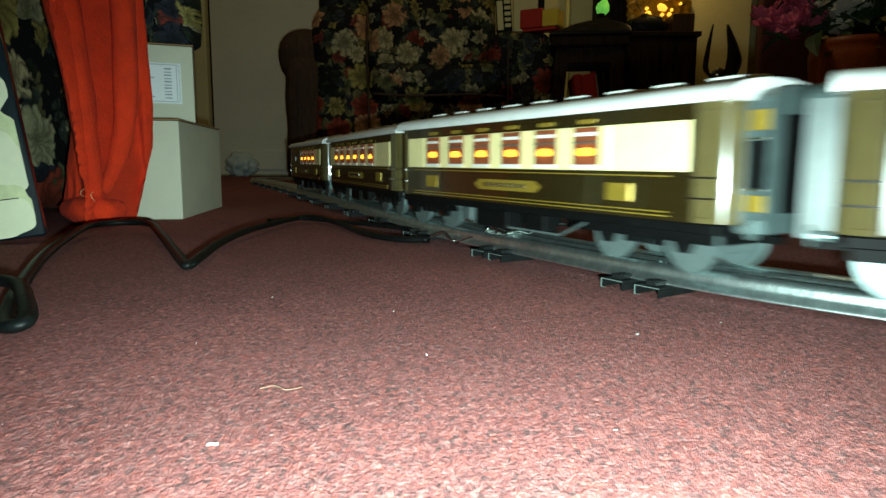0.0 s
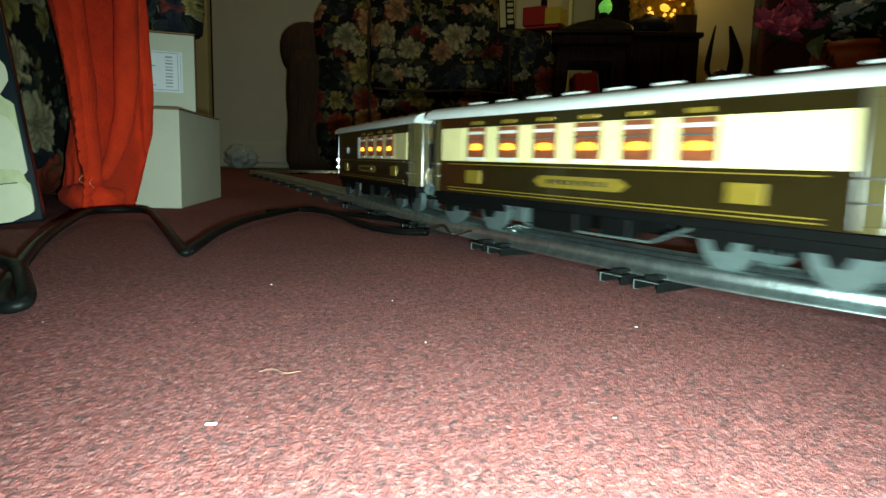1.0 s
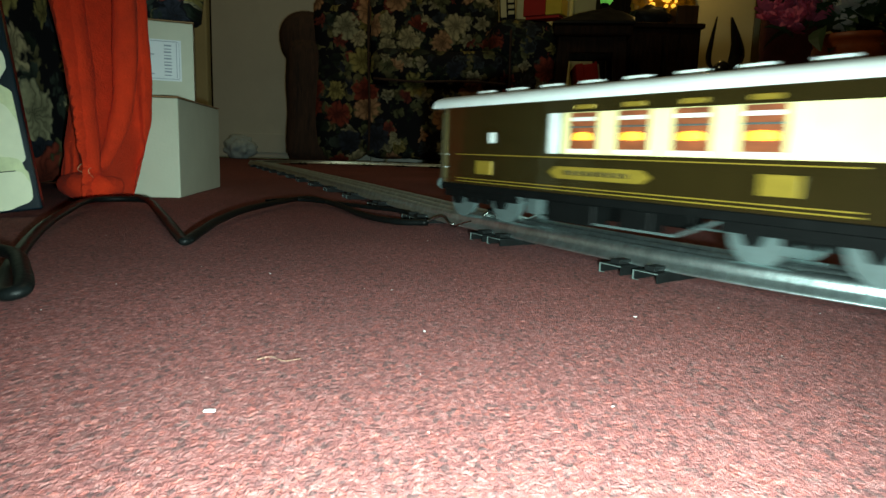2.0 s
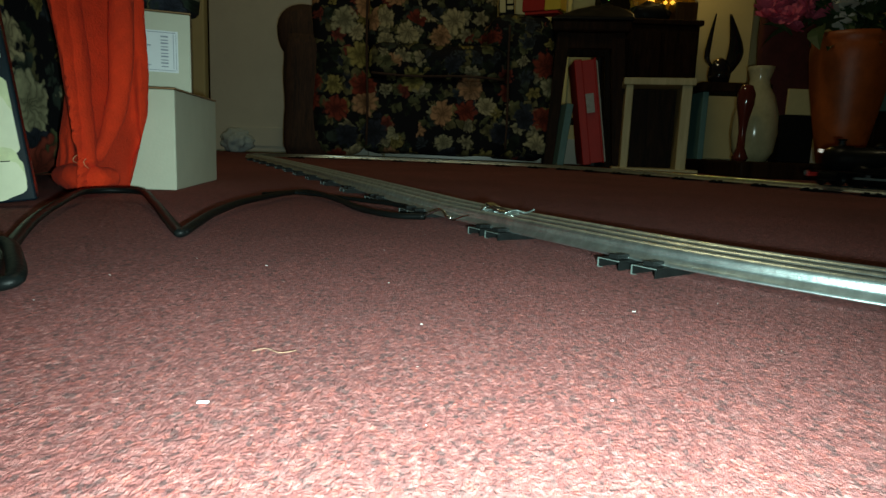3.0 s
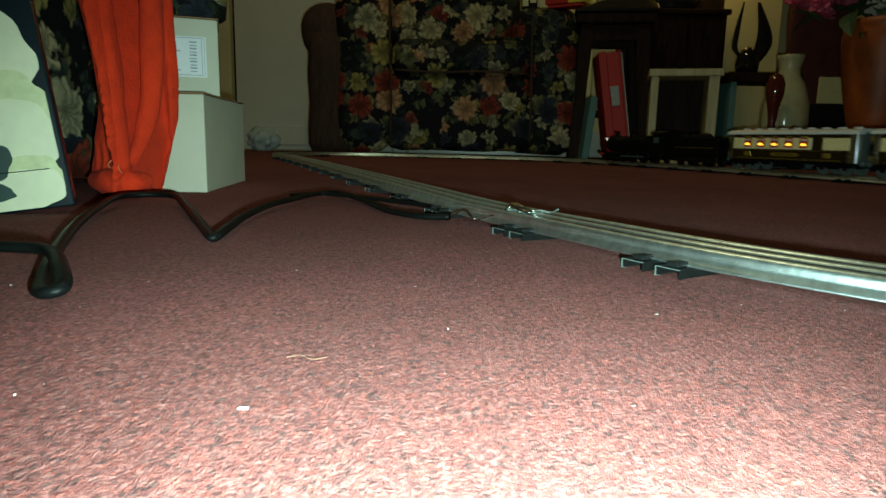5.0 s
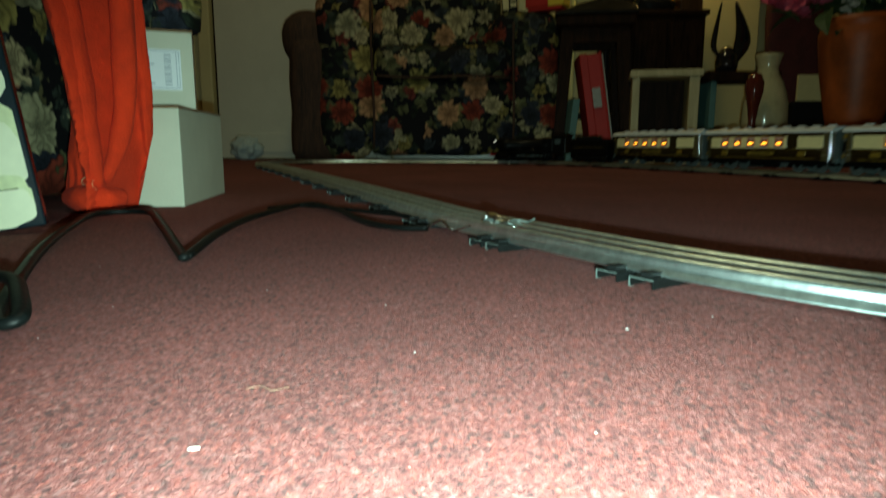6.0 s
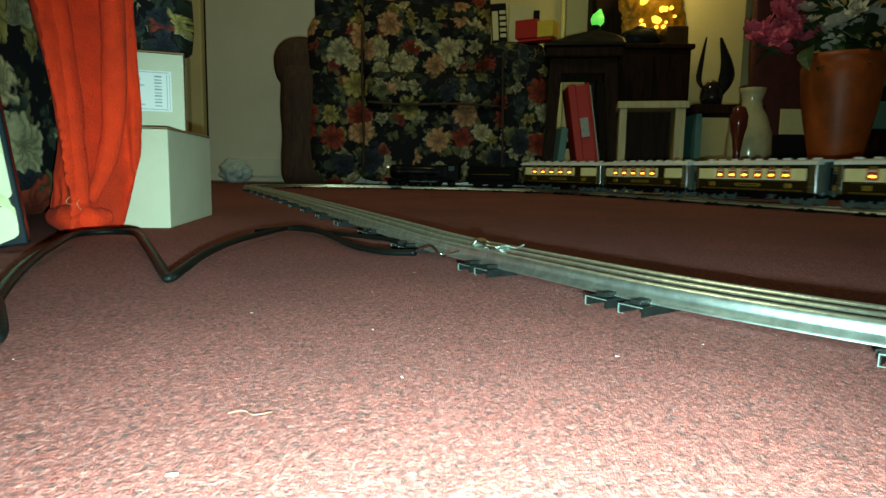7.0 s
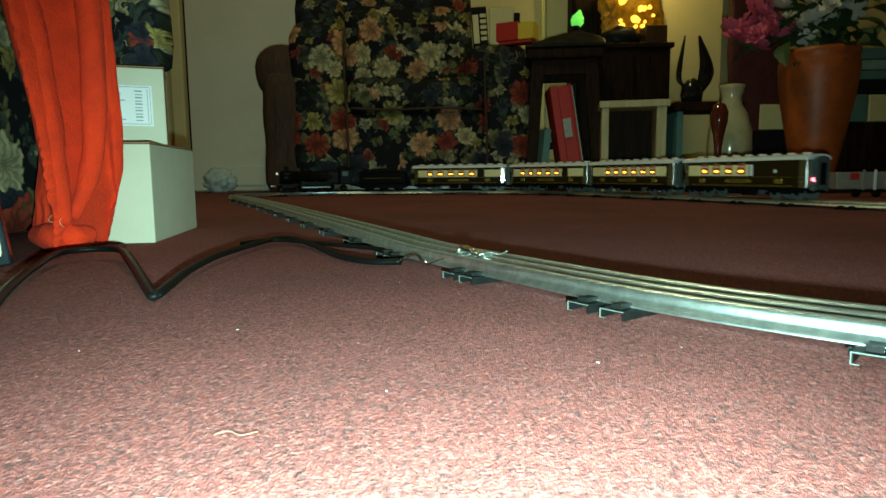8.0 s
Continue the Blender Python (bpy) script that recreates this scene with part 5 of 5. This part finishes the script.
# grey wagon standing on the carpet
wagon = thing("grey_wagon", "grey tin toy wagon with pale posts and a red patch", "model wagon", pose(1.03, 1.66, 0.0, 0, 0, -6))
part("wagon_body", soft_box(0.0, 0.26, 0.0, 0.06, 0.022, 0.066, 0.002, 1), GREYTIN, wagon)
part("red_patch", soft_box(0.032, 0.054, -0.0012, 0.0, 0.046, 0.064, 0.0004, 1), RED, wagon)
for k in range(6):
    part("post", soft_box(0.062 + 0.028 * k, 0.068 + 0.028 * k, -0.004, 0.0, 0.02, 0.072, 0.0006, 1), PAPER if k % 2 else GREYTIN, wagon)
wp = None
for x in (0.05, 0.1, 0.16, 0.21):
    at = pose(x, 0.006, 0.0125)
    wp = again(wp, at) if wp else part("wheel", wheel_mesh(0.0105), UNDER, wagon, "", True, at)

# on the armchair's arm
rc = thing("remote_control", "black remote control with pale keys leaning on a chair arm", "remote control", pose(0.160, 2.58, 0.574, 0, -4, 0))
part("casing", soft_box(-0.030, 0.030, 0, 0.02, 0, 0.15, 0.003, 2), BLACK, rc)
for k in range(5):
    part("key", soft_box(0.002, 0.026, -0.004, -0.001, 0.020 + 0.022 * k, 0.034 + 0.022 * k, 0.001, 1), PAPER_CREAM, rc)
part("display", soft_box(-0.027, -0.004, -0.004, -0.001, 0.01, 0.12, 0.001, 1), PAPER_CREAM, rc)
pk = thing("red_packet", "red and yellow packet lying on a chair arm", "packet", pose(0.270, 2.54, 0.574, 0, 0, -28))
part("packet_body", soft_box(-0.06, 0.03, 0, 0.07, 0.012, 0.082, 0.002, 1), RED, pk)
part("yellow_end", soft_box(0.031, 0.095, 0.0, 0.07, 0.012, 0.072, 0.002, 1), YELLOW, pk)
part("packet_base", soft_box(-0.05, 0.085, 0.004, 0.066, 0.0, 0.0115, 0.001, 1), RED, pk)
kb = thing("pale_packet", "pale upright packet behind a red packet", "packet", pose(0.250, 2.68, 0.574))
part("packet_body", soft_box(-0.05, 0.05, 0, 0.03, 0, 0.17, 0.003, 1), PAPER_CREAM, kb)
part("dark_end", soft_box(0.051, 0.075, 0, 0.03, 0, 0.15, 0.002, 1), BLACK, kb)

# amber lamp and small green light behind the table
tall = thing("tall_cabinet", "dark wooden cabinet against the wall", "cabinet", pose(0.60, 2.99, 0.0))
part("carcass", soft_box(0, 0.37, 0.0, 0.11, 0, 1.25, 0.004, 1), DARKWOOD, tall)
for dx in (0.01, 0.190):
    part("cabinet_door", soft_box(dx, dx + 0.170, -0.012, -0.001, 0.05, 1.2, 0.003, 1), DARKWOOD, tall)

al = thing("amber_lamp", "crumpled amber foil with glowing fairy lights on a sideboard", "lamp", pose(0.845, 2.90, 0.607))
bm = bmesh.new()
bmesh.ops.create_icosphere(bm, subdivisions=5, radius=1.0)
for v in bm.verts:
    n_ = noise.noise(v.co * 3.0) * 0.25 + noise.noise(v.co * 8.0) * 0.12
    v.co = Vector((v.co.x * 0.13 * (1 + n_), v.co.y * 0.032, max(0.0, 0.15 + v.co.z * 0.17 * (1 + n_))))
part("foil", bm, AMBER, al)
q = random.Random(12)
for k in range(16):
    bm = bmesh.new()
    bmesh.ops.create_icosphere(bm, subdivisions=2, radius=1.0)
    r = q.uniform(0.006, 0.018)
    for v in bm.verts:
        v.co = v.co * r * (1 + 0.4 * noise.noise(v.co * 2 + Vector((k, 0, 0))))
    part("bulb", bm, BULB, al, "glowing amber bulb", True, pose(q.uniform(-0.06, 0.10), -0.034, 0.09 + 0.16 * q.random() ** 1.6))
gl = thing("green_light", "small lit green glass ornament on a dark stem", "light", pose(0.600, 2.90, 0.0))
part("stem", lathe([(0.045, 0), (0.045, 0.02), (0.012, 0.04), (0.012, 0.70), (0.02, 0.715)], 16), BLACK, gl)
part("glass", lathe([(0.02, 0), (0.030, 0.02), (0.026, 0.04), (0.014, 0.055), (0.006, 0.07)], 16), GREENLIT, gl, "glowing green glass", True, pose(0, 0, 0.716, 0, 14, 0))
tagged(part("conduit", soft_box(0.475, 0.495, 3.09, 3.118, 0.121, 2.38, 0.003, 1), CONDUIT), "pale yellow upright trim strip on the wall", "trim", kind="structure")

# crumpled clear plastic at the door's foot; the narrow piece mimics a glint
for label, (px, py), (sx, sy, sz), seed in (("crumpled pale plastic bag lying by the door", (-1.035, 2.96), (0.075, 0.05, 0.058), 0.0), ("narrow pale shape standing in for a glint on the door frame", (-1.185, 2.95), (0.028, 0.03, 0.10), 5.0)):
    bm = bmesh.new()
    bmesh.ops.create_icosphere(bm, subdivisions=4, radius=1.0)
    for v in bm.verts:
        n_ = noise.noise(v.co * 2.6 + Vector((seed, 0, 0))) * 0.3 + noise.noise(v.co * 5.0) * 0.06
        v.co = Vector((v.co.x * sx * (1 + n_), v.co.y * sy * (1 + n_), max(0.0, 0.85 * sz + v.co.z * sz * (1 + n_))))
    single("plastic_bag", bm, PLASTIC, label, "plastic bag", pose(px, py, 0.0), True)

# lint and straw on the carpet
lint = None
for x, y in ((-0.066, 0.138), (-0.038, 0.273), (-0.125, 0.14), (0.10, 0.26), (-0.02, 0.21), (-0.16, 0.22), (0.17, 0.18), (0.03, 0.15), (-0.10, 0.30), (-0.21, 0.25), (0.12, 0.14), (-0.05, 0.36), (0.06, 0.24), (0.2, 0.21), (-0.03, 0.43)):
    at = pose(x, y, 0.0003, 0, 0, 8 if lint is None else rng.uniform(0, 180))
    if lint is None:
        lint = single("lint", soft_box(-0.0013, 0.0013, -0.0006, 0.0006, 0, 0.0003, 0.0001, 1), LINT, "white speck of lint on the carpet", "lint", at, group="lint specks")
    else:
        k = copy_thing(lint, at)
        k.scale = [rng.uniform(0.25, 0.5)] * 3
for _ in range(34):
    k = copy_thing(lint, pose(rng.uniform(-0.24, 0.20), 0.12 + 0.38 * rng.random() ** 1.3, 0.0006, rng.uniform(-30, 30), 0, rng.uniform(0, 180)))
    k.scale = [rng.uniform(0.10, 0.20)] * 3
single("straw", tube(smooth_line([(-0.006, 0, 0.001), (-0.002, 0.001, 0.0016), (0.002, -0.001, 0.0012), (0.006, 0.002, 0.001)], 5), 0.00009, 6), STRAW, "short pale straw fibre on the carpet", "fibre", pose(-0.06, 0.173, 0))


# ---- moving things ----
# seconds and the way run by the front of the first coach
RUNS = [(0.0, 2.323), (0.5, 2.535), (1.0, 2.754), (1.5, 2.937), (1.7, 3.020), (2.8, 3.475), (4.0, 3.985), (6.0, 4.755), (8.0, 5.465)]


def run_at(t):
    ts, ss = zip(*RUNS)
    g = np.gradient(ss, ts)
    i = min(max(int(np.searchsorted(ts, t, "right")) - 1, 0), len(ts) - 2)
    h = ts[i + 1] - ts[i]
    u = (t - ts[i]) / h
    return (2 * u**3 - 3 * u**2 + 1) * ss[i] + (u**3 - 2 * u**2 + u) * h * g[i] + (3 * u**2 - 2 * u**3) * ss[i + 1] + (u**3 - u**2) * h * g[i + 1]


def on_rails(s, reach):
    a, b = on_line(s + reach), on_line(s - reach)
    m = (a + b) / 2
    return Matrix.LocRotScale((m[0], m[1], RAIL_TOP), Euler((0, 0, math.atan2(a[1] - b[1], a[0] - b[0]))), None)


def motions():
    for vehicle, offset, reach in TRAIN:
        walk(vehicle, [(k / 10, on_rails(run_at(k / 10) + offset, reach)) for k in range(81)])


motions()
